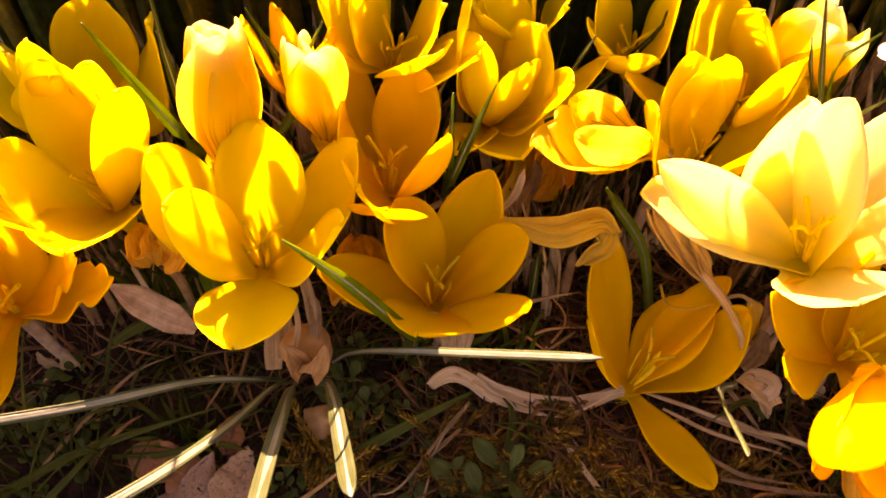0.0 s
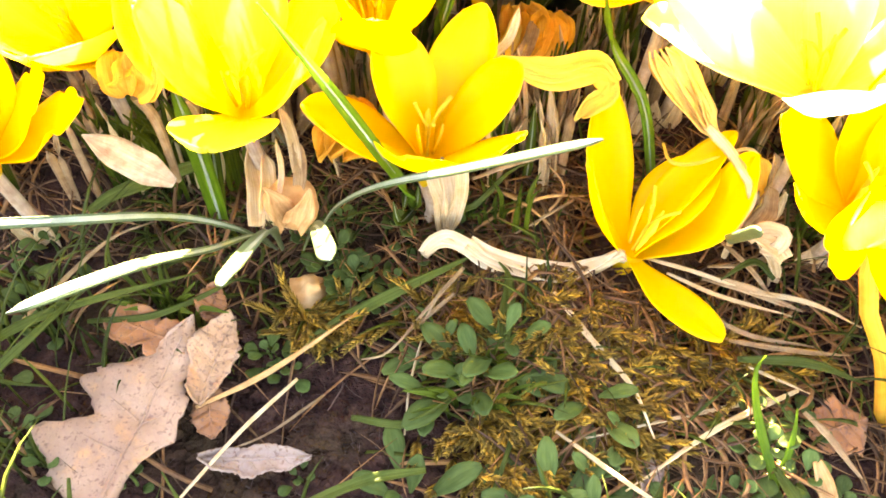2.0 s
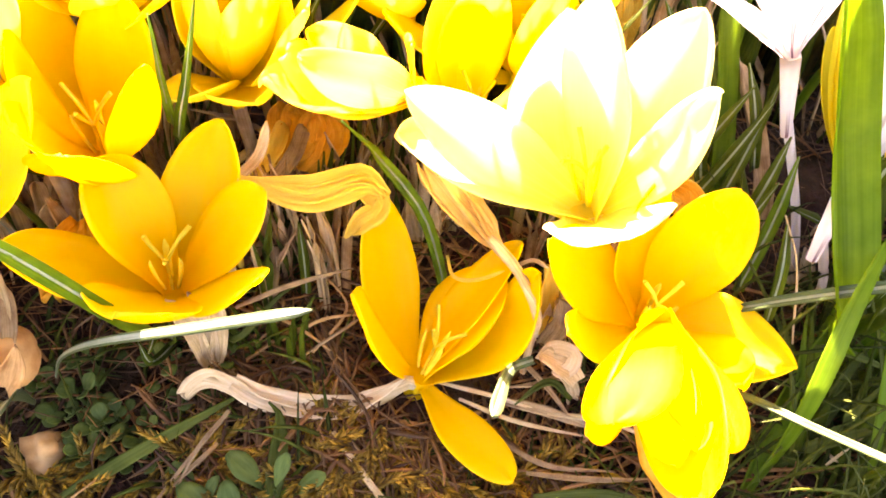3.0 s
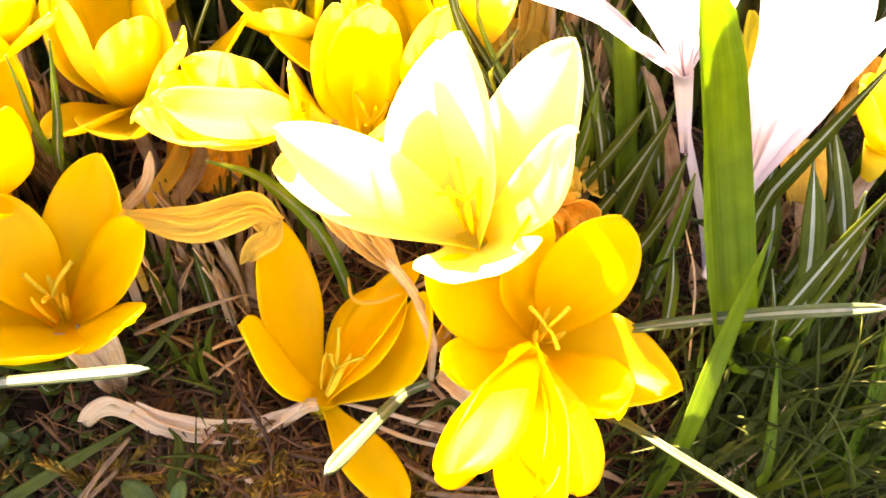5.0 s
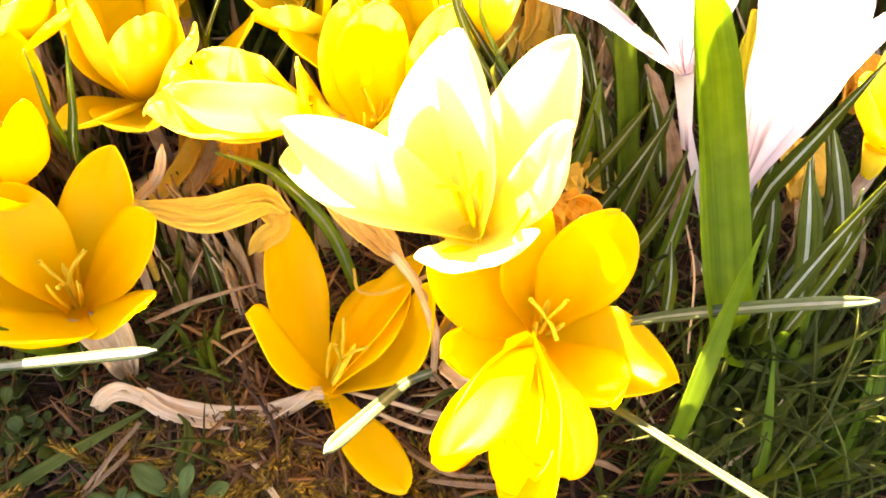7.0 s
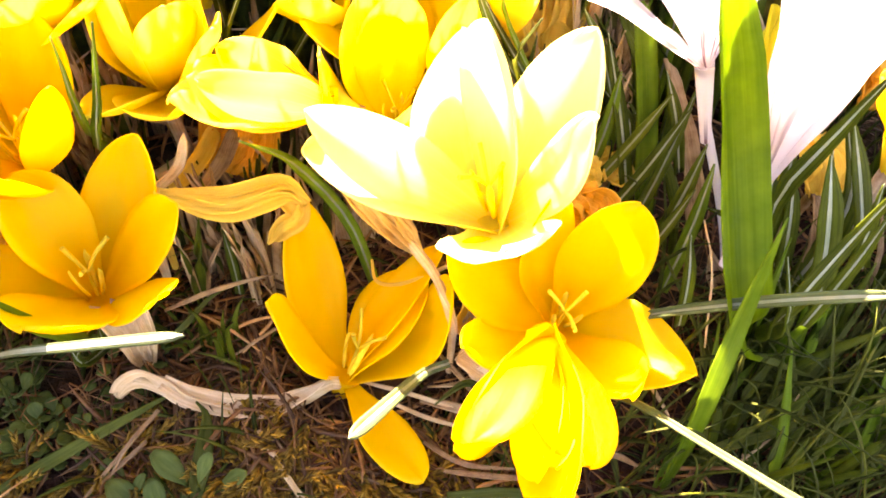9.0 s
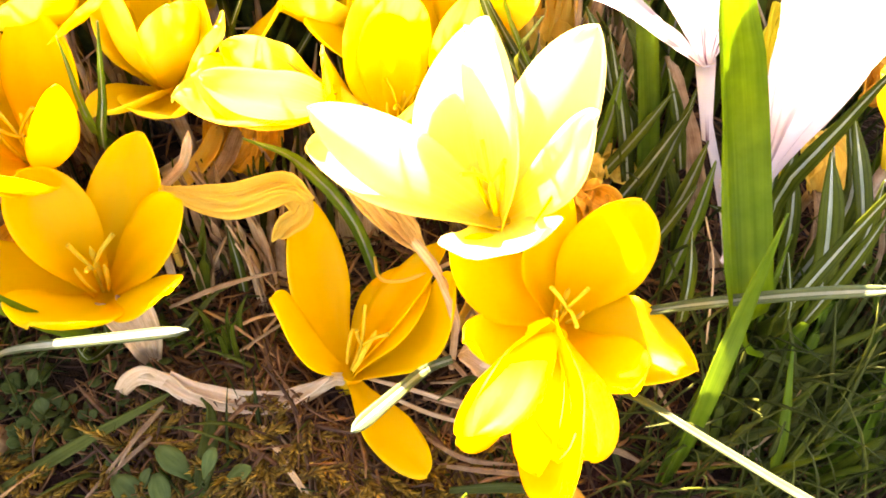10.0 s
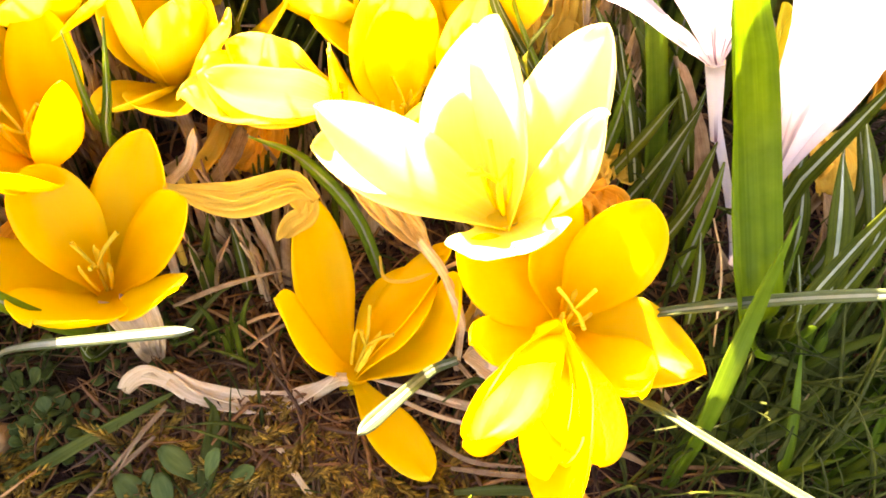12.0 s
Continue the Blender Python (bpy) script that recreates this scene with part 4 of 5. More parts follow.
for v in bm.verts:
    k = 1 + 0.16 * noise.noise(v.co * 260) + 0.05 * noise.noise(v.co * 900)
    v.co = Vector((v.co.x * k, v.co.y * k * 0.9, v.co.z * k * 0.95)) + c0
part("bulb", bm, CORM, corm)
bm = bmesh.new()
bmesh.ops.create_uvsphere(bm, u_segments=16, v_segments=10, radius=0.0038)
for v in bm.verts:
    k = 1 + 0.6 * noise.noise(v.co * 420 + Vector((3, 1, 0))) + 0.2 * noise.noise(v.co * 1300)
    v.co = v.co * k + Vector((c0.x + 0.001, c0.y - 0.006, ground_z(c0.x, c0.y - 0.006) + 0.002))
part("old_corm", bm, CORM, corm)
for n, (a, b, w) in enumerate((((-35.5, 127.4, 18.9), (-38.5, 143.1, 26.4), 4.0), ((-33.4, 128.1, 21.8), (-34.8, 140.5, 27.2), 3.0), ((-26.6, 129.4, 25.9), (-27.3, 137.4, 34.2), 2.4), ((-26.6, 132.7, 29.1), (-29.8, 140.9, 38.7), 2.2), ((-29.8, 127.6, 27.6), (-30.2, 135.2, 35.4), 1.0))):
    crumpled(corm, [a, tuple((p + q) / 2 + d for p, q, d in zip(a, b, (0.8, -0.6, 0))), b], w, (CREAM, CREAM, TAN)[n % 3], 60 + n, "sheath", wave=0.2, tip=0.7, base=0.8)
for n, (a, b, w) in enumerate((((-28.2, 124.6, 23.1), (-31.4, 125.2, 32.5), 5.0), ((-26.9, 123.7, 23.4), (-23, 125.6, 31.5), 5.0))):
    crumpled(corm, [a, tuple((p + q) / 2 for p, q in zip(a, b)), b], w, CORM, 70 + n, "torn_skin", wave=0.3, tip=0.4, base=0.9)

# dry bracts and sheaths round the feet of the clump
FRONT_SHEATHS = (((-52.6, 147.6, 9), (-50.9, 150.1, 32.1), 3.0, PAPER), ((-49.6, 148.5, 7.1), (-46.9, 145.1, 25.1), 3.0, CREAM), ((1.6, 138, 4.5), (-2.2, 136, 28), 3.2, CREAM), ((2.2, 138.6, 4.5), (1.4, 136.6, 29), 3.2, PAPER), ((2.9, 138.2, 4.5), (4.9, 137, 28), 3.0, CREAM),
                                    ((64.9, 134.8, 12.2), (67.4, 142.9, 22.9), 4.2, WILT), ((65.8, 131.6, 12.8), (68.4, 136.2, 20.7), 4.0, TAN), ((67.6, 134.2, 12.6), (71.9, 144.7, 22), 3.0, TAN), ((69, 120.2, 16.5), (63.2, 125.8, 18.1), 4.0, CREAM), ((70.9, 123.4, 4.8), (65, 125.6, 16.1), 3.0, CREAM))
BACK_SHEATHS = (((-5.1, 173.2, 16.8), (14.6, 179.5, 27.3), 1.8, CREAM), ((-28.4, 161.3, 21.2), (-29.5, 167.2, 27.7), 3.0, TAN), ((-33.4, 166.7, 7.5), (-24, 156.1, 32.4), 2.6, TAN), ((-21.4, 159.7, 6.6), (-24, 156.9, 33.4), 2.4, TAN), ((8.8, 169.5, 24.3), (15.9, 175.2, 30.9), 2.0, TAN),
                                    ((135.3, 136.6, 26.2), (135.7, 145.6, 36.4), 5.0, TAN), ((123.8, 157.7, 9.3), (113.6, 179.7, 44.3), 5.0, TAN), ((88.3, 199.2, 30.9), (89.9, 206.4, 41.3), 4, TAN), ((7.9, 161.7, 6.9), (11.8, 160.5, 15.1), 1.6, TAN), ((10.9, 159.1, 32.3), (18, 174.9, 34), 3.4, WILT), ((15.5, 160.8, 30.3), (21.9, 174.2, 33.9), 3.0, TAN))
for n, (t0, t1, w, m) in enumerate(FRONT_SHEATHS + BACK_SHEATHS):
    plant = thing("dry_sheath", mm(*t0), "papery dry sheath strip standing between flower feet", "dry sheath", "dry sheaths")
    crumpled(plant, [t0, tuple((p + q) / 2 + d for p, q, d in zip(t0, t1, (1, -0.8, 0.4))), t1], w, m, 80 + n, "strip", wave=0.1 if m == PAPER else 0.25, twist=0.6, tip=0.82, base=0.7)

# ---- thicket of leaves at the back of the clump ----
rng = random.Random(7)


def thicket(x, y, count, reach, high, width, mats, label, group, seed, rib=True):
    """A tuft of arching leaves; those that would run through a flower are left away."""
    z0 = ground_z(x * 0.001, y * 0.001) * 1000
    lines = []
    for k in range(count):
        az, out, up = rng.uniform(0, 6.283), rng.uniform(*reach), rng.uniform(*high)
        dx, dy = math.cos(az) * out, math.sin(az) * out
        line = [(x + dx * 0.08, y + dy * 0.08, z0 - 1), (x + dx * 0.35, y + dy * 0.35, z0 + up * 0.6), (x + dx, y + dy, z0 + up)]
        if free_of_flowers(mm(*line[1]), mm(*line[2]), mm(x + dx * 0.7, y + dy * 0.7, z0 + up * 0.85)):
            lines.append((line, (dx, dy, 18), rng.uniform(*width), rng.choice(mats)))
    if lines:
        leaves = tuft((x, y), label, group)
        for k, (line, up, w, m) in enumerate(lines):
            blade(leaves, line, w, m, rib, up=up, seed=seed + k, count=8)


for n in range(84):
    thicket(rng.uniform(-140, 190), rng.uniform(160, 300), rng.randint(6, 9), (6, 28), (20, 50), (1.8, 3.0), (GREEN, CREAM, TAN, TAN), "tuft of dark narrow crocus leaves with pale midribs", "back leaf tufts", n * 9)
for n in range(170):
    thicket(rng.uniform(-125, 105), rng.uniform(146, 205), 9, (1, 8), (20, 44), (1.0, 2.4), (GREEN, GREEN, TAN, TAN, TAN, CREAM), "low upright tuft of leaves and dry sheaths under the flowers", "low leaf tufts", n * 17, False)
# added tufts, each standing where sun would leak through onto the ground
for x, y, high in ((17.6, 136, 32.1), (9, 100, 11), (10.4, 108, 10.8), (-56.6, 119, 12.3), (17.7, 138, 24.3), (12.7, 142, 15.2), (-56.3, 152, 32.7), (-66.5, 152, 29.1), (-72.8, 154, 28.1), (-59.4, 150, 37.3), (-50.5, 150, 35.1), (-49, 152, 31.1), (-47.3, 154, 28.9), (81.5, 140, 11.4), (83, 136, 20)):
    z0 = ground_z(x * 0.001, y * 0.001) * 1000
    lines = []
    for k in range(16):
        dx, dy = rng.uniform(-9, 9), rng.uniform(-4, 4)
        if free_of_flowers(mm(x + dx * 1.8, y + dy * 1.8, z0 + high * 0.9), mm(x + dx, y + dy, z0 + high * 0.5)):
            lines.append([(x + dx * 0.8, y + dy, z0 - 1), (x + dx, y + dy, z0 + high * 0.5), (x + dx * 1.8, y + dy * 1.8, z0 + high * rng.uniform(0.6, 0.9))])
    if lines:
        leaves = tuft((x, y), "thin dark grass added between the flower feet to shade the soil", "low leaf tufts")
        for k, line in enumerate(lines):
            blade(leaves, line, rng.uniform(0.7, 1.4), GREEN, False, seed=k, count=8)
for n in range(16):
    thicket(rng.uniform(70, 112), rng.uniform(186, 216), 8, (2, 10), (34, 66), (1.6, 3.4), (TAN, CREAM, TAN, GREEN), "dry stalks and leaves behind the bright flower", "back leaf tufts", n * 7)
# long lawn grass leaning away from the clump
side_rng = random.Random(23)
for x, y in ((108, 106), (113, 112), (119, 103), (124, 110), (130, 116), (133, 105), (139, 111), (143, 102), (147, 116), (152, 108), (122, 120), (137, 122), (158, 118), (116, 97), (128, 97)):
    z0 = ground_z(x * 0.001, y * 0.001) * 1000
    leaves = tuft((x, y), "tuft of long narrow green grass leaning away from the flowers", "side grass tufts")
    for k in range(7):
        az, out, up = side_rng.gauss(0.75, 0.7), side_rng.uniform(5, 26), side_rng.uniform(10, 34)
        dx, dy = math.cos(az) * out, math.sin(az) * out
        sx, sy = x + side_rng.uniform(-3, 3), y + side_rng.uniform(-3, 3)
        blade(leaves, [(sx, sy, z0 - 1), (sx + dx * 0.3, sy + dy * 0.3, z0 + up * 0.55), (sx + dx, sy + dy, z0 + up)], side_rng.uniform(1.0, 2.4), side_rng.choice((GRASS, GRASS, BRIGHT, GREEN)), False, up=(dx, dy, 18), seed=k, count=10)
for n in range(30):
    thicket(rng.uniform(104, 190), rng.uniform(122, 205), 8, (6, 30), (25, 60), (2.2, 4.4), (GREEN, GREEN, GREEN, BRIGHT, TAN), "tuft of broad green crocus leaves beside white flowers", "leaf tufts by the white flowers", n * 13)


# ---- fine ground cover ----
def strands(name, items, material, label, category, rings=6):
    """Many thin keeled strands in one mesh. Items: three places, the width, and how soon it tapers."""
    verts, faces = [], []
    for a, b, c, w, taper in items:
        start = len(verts)
        for i in range(rings):
            u = i / (rings - 1)
            p = a * (1 - u) ** 2 + b * (2 * u * (1 - u)) + c * u * u
            t = ((b - a) * (1 - u) + (c - b) * u)
            side = t.cross(Vector((0.05, -0.35, 1)))
            side = side.normalized() if side.length > 1e-9 else Vector((1, 0, 0))
            nrm = side.cross(t).normalized()
            r = 0.5 * w * (1 - 0.93 * max(0.0, (u - taper) / (1 - taper)) ** 1.4)
            verts += [p - side * r + nrm * r * 0.3, p - nrm * r * 0.25, p + side * r + nrm * r * 0.3]
        for i in range(rings - 1):
            o = start + 3 * i
            for k, m in ((0, 1), (1, 2), (2, 0)):
                faces.append((o + k, o + m, o + 3 + m, o + 3 + k))
        o = start + 3 * (rings - 1)
        faces += [(start, start + 2, start + 1), (o, o + 1, o + 2)]
    me = bpy.data.meshes.new(name)
    me.from_pydata(verts, [], faces)
    for poly in me.polygons:
        poly.use_smooth = True
    me.materials.append(material)
    return tagged(new(name, me), label, category, "", "stuff")


def on_ground(x, y, h=0.0):
    return Vector((x, y, ground_z(x, y) + h))


def bare(x, y):
    """How bare the soil is: an open hollow before the clump and its shallow arm."""
    arm = math.exp(-(((x - 0.002) / 0.014) ** 2 + ((y - 0.088) / 0.014) ** 2) ** 2)
    side = math.exp(-(((x + 0.063) / 0.013) ** 2 + ((y - 0.115) / 0.010) ** 2) ** 2)
    strip = math.exp(-(((x + 0.013) / 0.020) ** 2 + ((y - 0.129) / 0.010) ** 2) ** 2)
    return max(0.9 * arm, 0.85 * side, 0.95 * strip, 1.0 * math.exp(-(((x + 0.021) / 0.027) ** 2 + ((y - 0.099) / 0.019) ** 2) ** 2))


rng = random.Random(11)
# added shading stand, tops out of view; heights keep sun off the ground only
items = []
for n in range(3400):
    x, y = rng.uniform(-0.23, 0.23), rng.uniform(0.206, 0.275)
    high = rng.uniform(0.096, 0.122) if x < -0.095 else rng.uniform(0.086, 0.108) if x < 0.012 else rng.uniform(0.074, 0.099) if x < 0.075 else rng.uniform(0.086, 0.108)
    az, out = rng.uniform(0, 6.283), rng.uniform(0.004, 0.018)
    a = on_ground(x, y, -0.001)
    c = a + Vector((math.cos(az) * out, math.sin(az) * out, high))
    b = a + Vector((math.cos(az) * out * 0.3, math.sin(az) * out * 0.3, high * 0.65))
    if free_of_flowers(b, c):
        items.append((a, b, c, rng.uniform(0.003, 0.005), 0.55))
strands("tall_leaves", items, LEAVES, "added stand of tall dark leaves behind the clump, shading the ground", "leaves")

items = []
for n in range(5200):
    x, y = rng.uniform(-0.13, 0.2), rng.uniform(0.06, 0.31)
    if rng.random() < 0.93 * bare(x, y) or (x < 0.006 and y < 0.137 and rng.random() < 0.45) or (y < 0.115 and x < 0.0 and rng.random() < 0.75) or (y > 0.17 and rng.random() < 0.4):
        continue
    az, ln = rng.uniform(0, 6.283), rng.uniform(0.008, 0.03)
    d = Vector((math.cos(az), math.sin(az), 0)) * ln
    h0, h1 = rng.uniform(-0.001, 0.004), rng.uniform(0.0, 0.008)
    a = on_ground(x, y, h0)
    c = on_ground(x + d.x, y + d.y, h1)
    b = (a + c) / 2 + Vector((rng.uniform(-0.004, 0.004), rng.uniform(-0.004, 0.004), rng.uniform(0, 0.005)))
    if free_of_flowers(b, c):
        items.append((a, b, c, 0.00025 + 0.0009 * rng.random() ** 2, 0.7))
for n in range(2200):
    x, y = rng.gauss(0.03, 0.026), rng.gauss(0.125, 0.02)
    if rng.random() < bare(x, y):
        continue
    az, ln = rng.uniform(0, 6.283), rng.uniform(0.006, 0.022)
    a, c = on_ground(x, y, rng.uniform(0, 0.004)), on_ground(x + math.cos(az) * ln, y + math.sin(az) * ln, rng.uniform(0.001, 0.008))
    b = (a + c) / 2 + Vector((rng.uniform(-0.003, 0.003), rng.uniform(-0.003, 0.003), rng.uniform(0, 0.004)))
    if free_of_flowers(b, c, share=0.9):
        items.append((a, b, c, 0.0003 + 0.0007 * rng.random() ** 2, 0.7))
strands("dry_thatch", items, STRAW, "tangled brown dry grass and leaf thatch on the soil", "dry grass")

items = []
for n in range(2300):
    zone = rng.random()
    if zone < 0.30:
        x, y = rng.uniform(-0.135, -0.066), rng.uniform(0.055, 0.135)
    elif zone < 0.46:
        x, y = rng.uniform(-0.10, 0.09), rng.uniform(0.05, 0.082)
    elif zone < 0.82:
        x, y = rng.uniform(0.085, 0.2), rng.uniform(0.075, 0.19)
    else:
        x, y = rng.uniform(-0.02, 0.1), rng.uniform(0.09, 0.17)
    if rng.random() < bare(x, y) * 0.97 or (zone >= 0.82 and rng.random() < 0.35) or (zone < 0.46 and rng.random() < 0.72):
        continue
    az, ln = rng.uniform(0, 6.283), rng.uniform(0.01, 0.034) * (1.6 if x > 0.09 else 1.35 if x < -0.07 else 0.8)
    lean = rng.uniform(0.15, 0.85) if zone < 0.82 else rng.uniform(0.6, 1.0)
    a = on_ground(x, y, -0.001)
    out = Vector((math.cos(az) * lean, math.sin(az) * lean, 0)) * ln
    up = Vector((0, 0, ln * math.sqrt(max(0.05, 1 - lean * lean))))
    c = a + out + up * 0.9
    b = a + out * 0.3 + up * 0.8
    c.z = max(c.z, ground_z(c.x, c.y) + 0.001)
    if not free_of_flowers(b, c):
        continue
    items.append((a, b, c, rng.uniform(0.0004, 0.0011), 0.4))
for n in range(1100):
    x, y = rng.uniform(-0.07, 0.085), rng.uniform(0.1, 0.155)
    if rng.random() < bare(x, y):
        continue
    az, ln = rng.uniform(0, 6.283), rng.uniform(0.005, 0.016)
    a = on_ground(x, y, -0.001)
    c = a + Vector((math.cos(az) * ln * 0.7, math.sin(az) * ln * 0.7, ln * rng.uniform(0.2, 0.7)))
    b = a * 0.6 + c * 0.4 + Vector((0, 0, ln * 0.25))
    if free_of_flowers(b, c, share=0.9):
        items.append((a, b, c, rng.uniform(0.0004, 0.0011), 0.4))
strands("turf_grass", items, TURF, "thin green lawn grass blades growing through thatch", "grass", 7)

CUSHIONS = ((26, 111, 7), (31, 102, 7), (30, 117, 5), (9, 95, 4), (10, 86, 4), (-1, 118, 4), (43, 107, 6), (58, 108, 6), (20, 118, 5), (15, 90, 4), (36, 93.4, 6), (-27, 117, 3.5))
items = []
for n in range(620):
    cx, cy, s = rng.choice(CUSHIONS)
    x, y = rng.gauss(cx, s) * 0.001, rng.gauss(cy, s * 0.6) * 0.001
    az, ln = rng.gauss(-0.4, 1.2), rng.uniform(0.006, 0.015)
    a = on_ground(x, y, rng.uniform(0, 0.003))
    c = a + Vector((math.cos(az) * ln * 0.8, math.sin(az) * ln * 0.8, ln * rng.uniform(0.05, 0.6)))
    b = (a + c) / 2 + Vector((rng.uniform(-0.001, 0.001), rng.uniform(-0.001, 0.001), 0.0018))
    if not free_of_flowers(c):
        continue
    items.append((a, b, c, 0.0006, 0.6))
    t = (c - a).normalized()
    side = t.cross(Vector((0, 0, 1))).normalized()
    for k in range(13):
        u = 0.15 + 0.065 * k
        p = a * (1 - u) ** 2 + b * (2 * u * (1 - u)) + c * u * u
        for s2 in (-1, 1):
            e = p + (side * s2 * 0.6 + t * 1.15 + Vector((0, 0, rng.uniform(0, 0.4)))) * rng.uniform(0.0014, 0.0022) * (1.2 - u * 0.6)
            items.append((p, (p + e) / 2 + Vector((0, 0, 0.0002)), e, 0.0005, 0.3))
strands("moss", items, MOSS, "golden green feathery moss cushions on the soil", "moss", 3)

items = []
for n in range(230):
    x, y = rng.gauss(-0.018, 0.02), rng.gauss(0.098, 0.014)
    az, ln = rng.uniform(0, 6.283), rng.uniform(0.003, 0.013)
    a, c = on_ground(x, y, 0.0003), on_ground(x + math.cos(az) * ln, y + math.sin(az) * ln, rng.uniform(0.0002, 0.0012))
    b = (a + c) / 2 + Vector((rng.uniform(-0.006, 0.006), rng.uniform(-0.006, 0.006), 0.0006))
    items.append((a, b, c, 0.0001 + 0.0004 * rng.random() ** 3, 0.6))
strands("root_hairs", items, ROOT, "fine pale root hairs over bare dark soil", "roots", 5)


items = []
for n in range(7000):
    x, y = rng.gauss(0.02, 0.35), rng.gauss(0.12, 0.35)
    if (-0.16 < x < 0.24 and 0.03 < y < 0.33) or math.hypot(x - 0.03, y) < 0.08:
        continue
    az, ln = rng.uniform(0, 6.283), rng.uniform(0.015, 0.04)
    a = on_ground(x, y, -0.001)
    c = a + Vector((math.cos(az) * ln * 0.7, math.sin(az) * ln * 0.7, ln * 0.5))
    items.append((a, a * 0.6 + c * 0.4 + Vector((0, 0, ln * 0.25)), c, rng.uniform(0.0008, 0.0018), 0.4))
strands("lawn_grass", items, TURF, "short thin lawn grass round the crocus clump", "grass", 4)


# ---- crumbs of soil ----
def clods():
    verts, faces = [], []
    base = bmesh.new()
    bmesh.ops.create_icosphere(base, subdivisions=1, radius=1.0)
    shape, tris = [v.co.copy() for v in base.verts], [[v.index for v in f.verts] for f in base.faces]
    base.free()
    for n in range(4200):
        if n < 3000:
            x, y = rng.gauss(-0.020, 0.024), rng.gauss(0.097, 0.017)
        else:
            x, y = rng.uniform(-0.12, 0.12), rng.uniform(0.06, 0.15)
        r = 0.0003 + 0.0019 * rng.random() ** 4
        at, start = on_ground(x, y, r * 0.3), len(verts)
        for co in shape:
            k = 1 + 0.45 * noise.noise(co * 1.3 + Vector((n * 0.7, 0, 0)))
            verts.append(at + Vector((co.x * r * k * 1.2, co.y * r * k, co.z * r * k * 0.8)))
        faces += [tuple(start + i for i in t) for t in tris]
    me = bpy.data.meshes.new("soil_crumbs")
    me.from_pydata(verts, [], faces)
    me.materials.append(SOIL)
    tagged(new("soil_crumbs", me), "loose dark brown crumbs of garden soil", "soil", "", "stuff")


clods()

# ---- herbs with round leaves ----
def herb_leaf_mesh(name, length, width, seed):
    bm = bmesh.new()
    grid = []
    for i in range(9):
        u = i / 8
        w = width * 0.5 * (0.14 + 0.86 * math.sin(math.pi * (0.02 + 0.96 * u) ** 1.7) ** 0.75)
        row = []
        for j in range(5):
            v = j / 2 - 1
            row.append(Vector((w * v, length * u, 0.18 * w * v * v + length * (0.22 * u - 0.34 * u * u) + 0.03 * length * noise.noise((u * 3, v, seed)))))
        grid.append(row)
    sheet(bm, grid, grid_normals(grid), 0.0003)
    me = bpy.data.meshes.new(name)
    bm.to_mesh(me)
    bm.free()
    for poly in me.polygons:
        poly.use_smooth = True
    me.materials.append(HERB)
    return me


HERB_LEAVES = [herb_leaf_mesh("herb_leaf", 0.0078, 0.0036, 1), herb_leaf_mesh("herb_leaf", 0.0058, 0.0044, 2), herb_leaf_mesh("herb_leaf", 0.0092, 0.0034, 3), herb_leaf_mesh("herb_leaf", 0.0045, 0.0040, 4)]
rng = random.Random(5)


def herb(x, y, size, count, kinds, high, label):
    x, y = x * 0.001, y * 0.001
    base = on_ground(x, y, 0.0)
    plant = thing("herb_rosette", base, label, "weed", "small weeds")
    turn = rng.uniform(0, 6.283)
    for k in range(count):
        tier = k / max(1, count - 1)
        az = turn + k * 2.4
        reach = size * (0.0035 * (1 - tier) + 0.0005)
        ob = new("leaf", HERB_LEAVES[rng.choice(kinds)])
        ob.parent = plant
        s = size * rng.uniform(0.75, 1.1) * (1 - 0.35 * tier)
        tilt = radians(rng.uniform(5, 30) + 35 * tier)
        ob.matrix_basis = Matrix.Translation((math.cos(az) * reach, math.sin(az) * reach, high * 0.001 * (0.3 + 0.7 * tier))) @ Matrix.Rotation(az - math.pi / 2, 4, "Z") @ Matrix.Rotation(tilt, 4, "X") @ Matrix.Scale(s, 4)
    bm = bmesh.new()
    tube(bm, [base - Vector((0, 0, 0.002)), base + Vector((0.0004, 0, high * 0.0005)), base + Vector((0, 0, high * 0.001))], 0.0004, 0.0003, 4, 6)
    part("stem", bm, HERB, plant)


for x, y, s, c, high in ((8, 104.5, 1.5, 9, 6), (14, 110, 1.45, 7, 9), (1, 111, 1.25, 7, 5), (30.5, 97.5, 1.35, 5, 6), (0, 100, 1.2, 6, 5), (36, 92, 1.1, 5, 5), (29, 83, 1.2, 7, 5), (20.5, 77.5, 1.45, 8, 6), (-5, 79.5, 1.4, 7, 6), (12, 76, 1.2, 6, 5), (28, 76, 1.2, 6, 4)):
    herb(x, y, s, c, (0, 2), high, "low weed rosette with smooth oval green leaves")
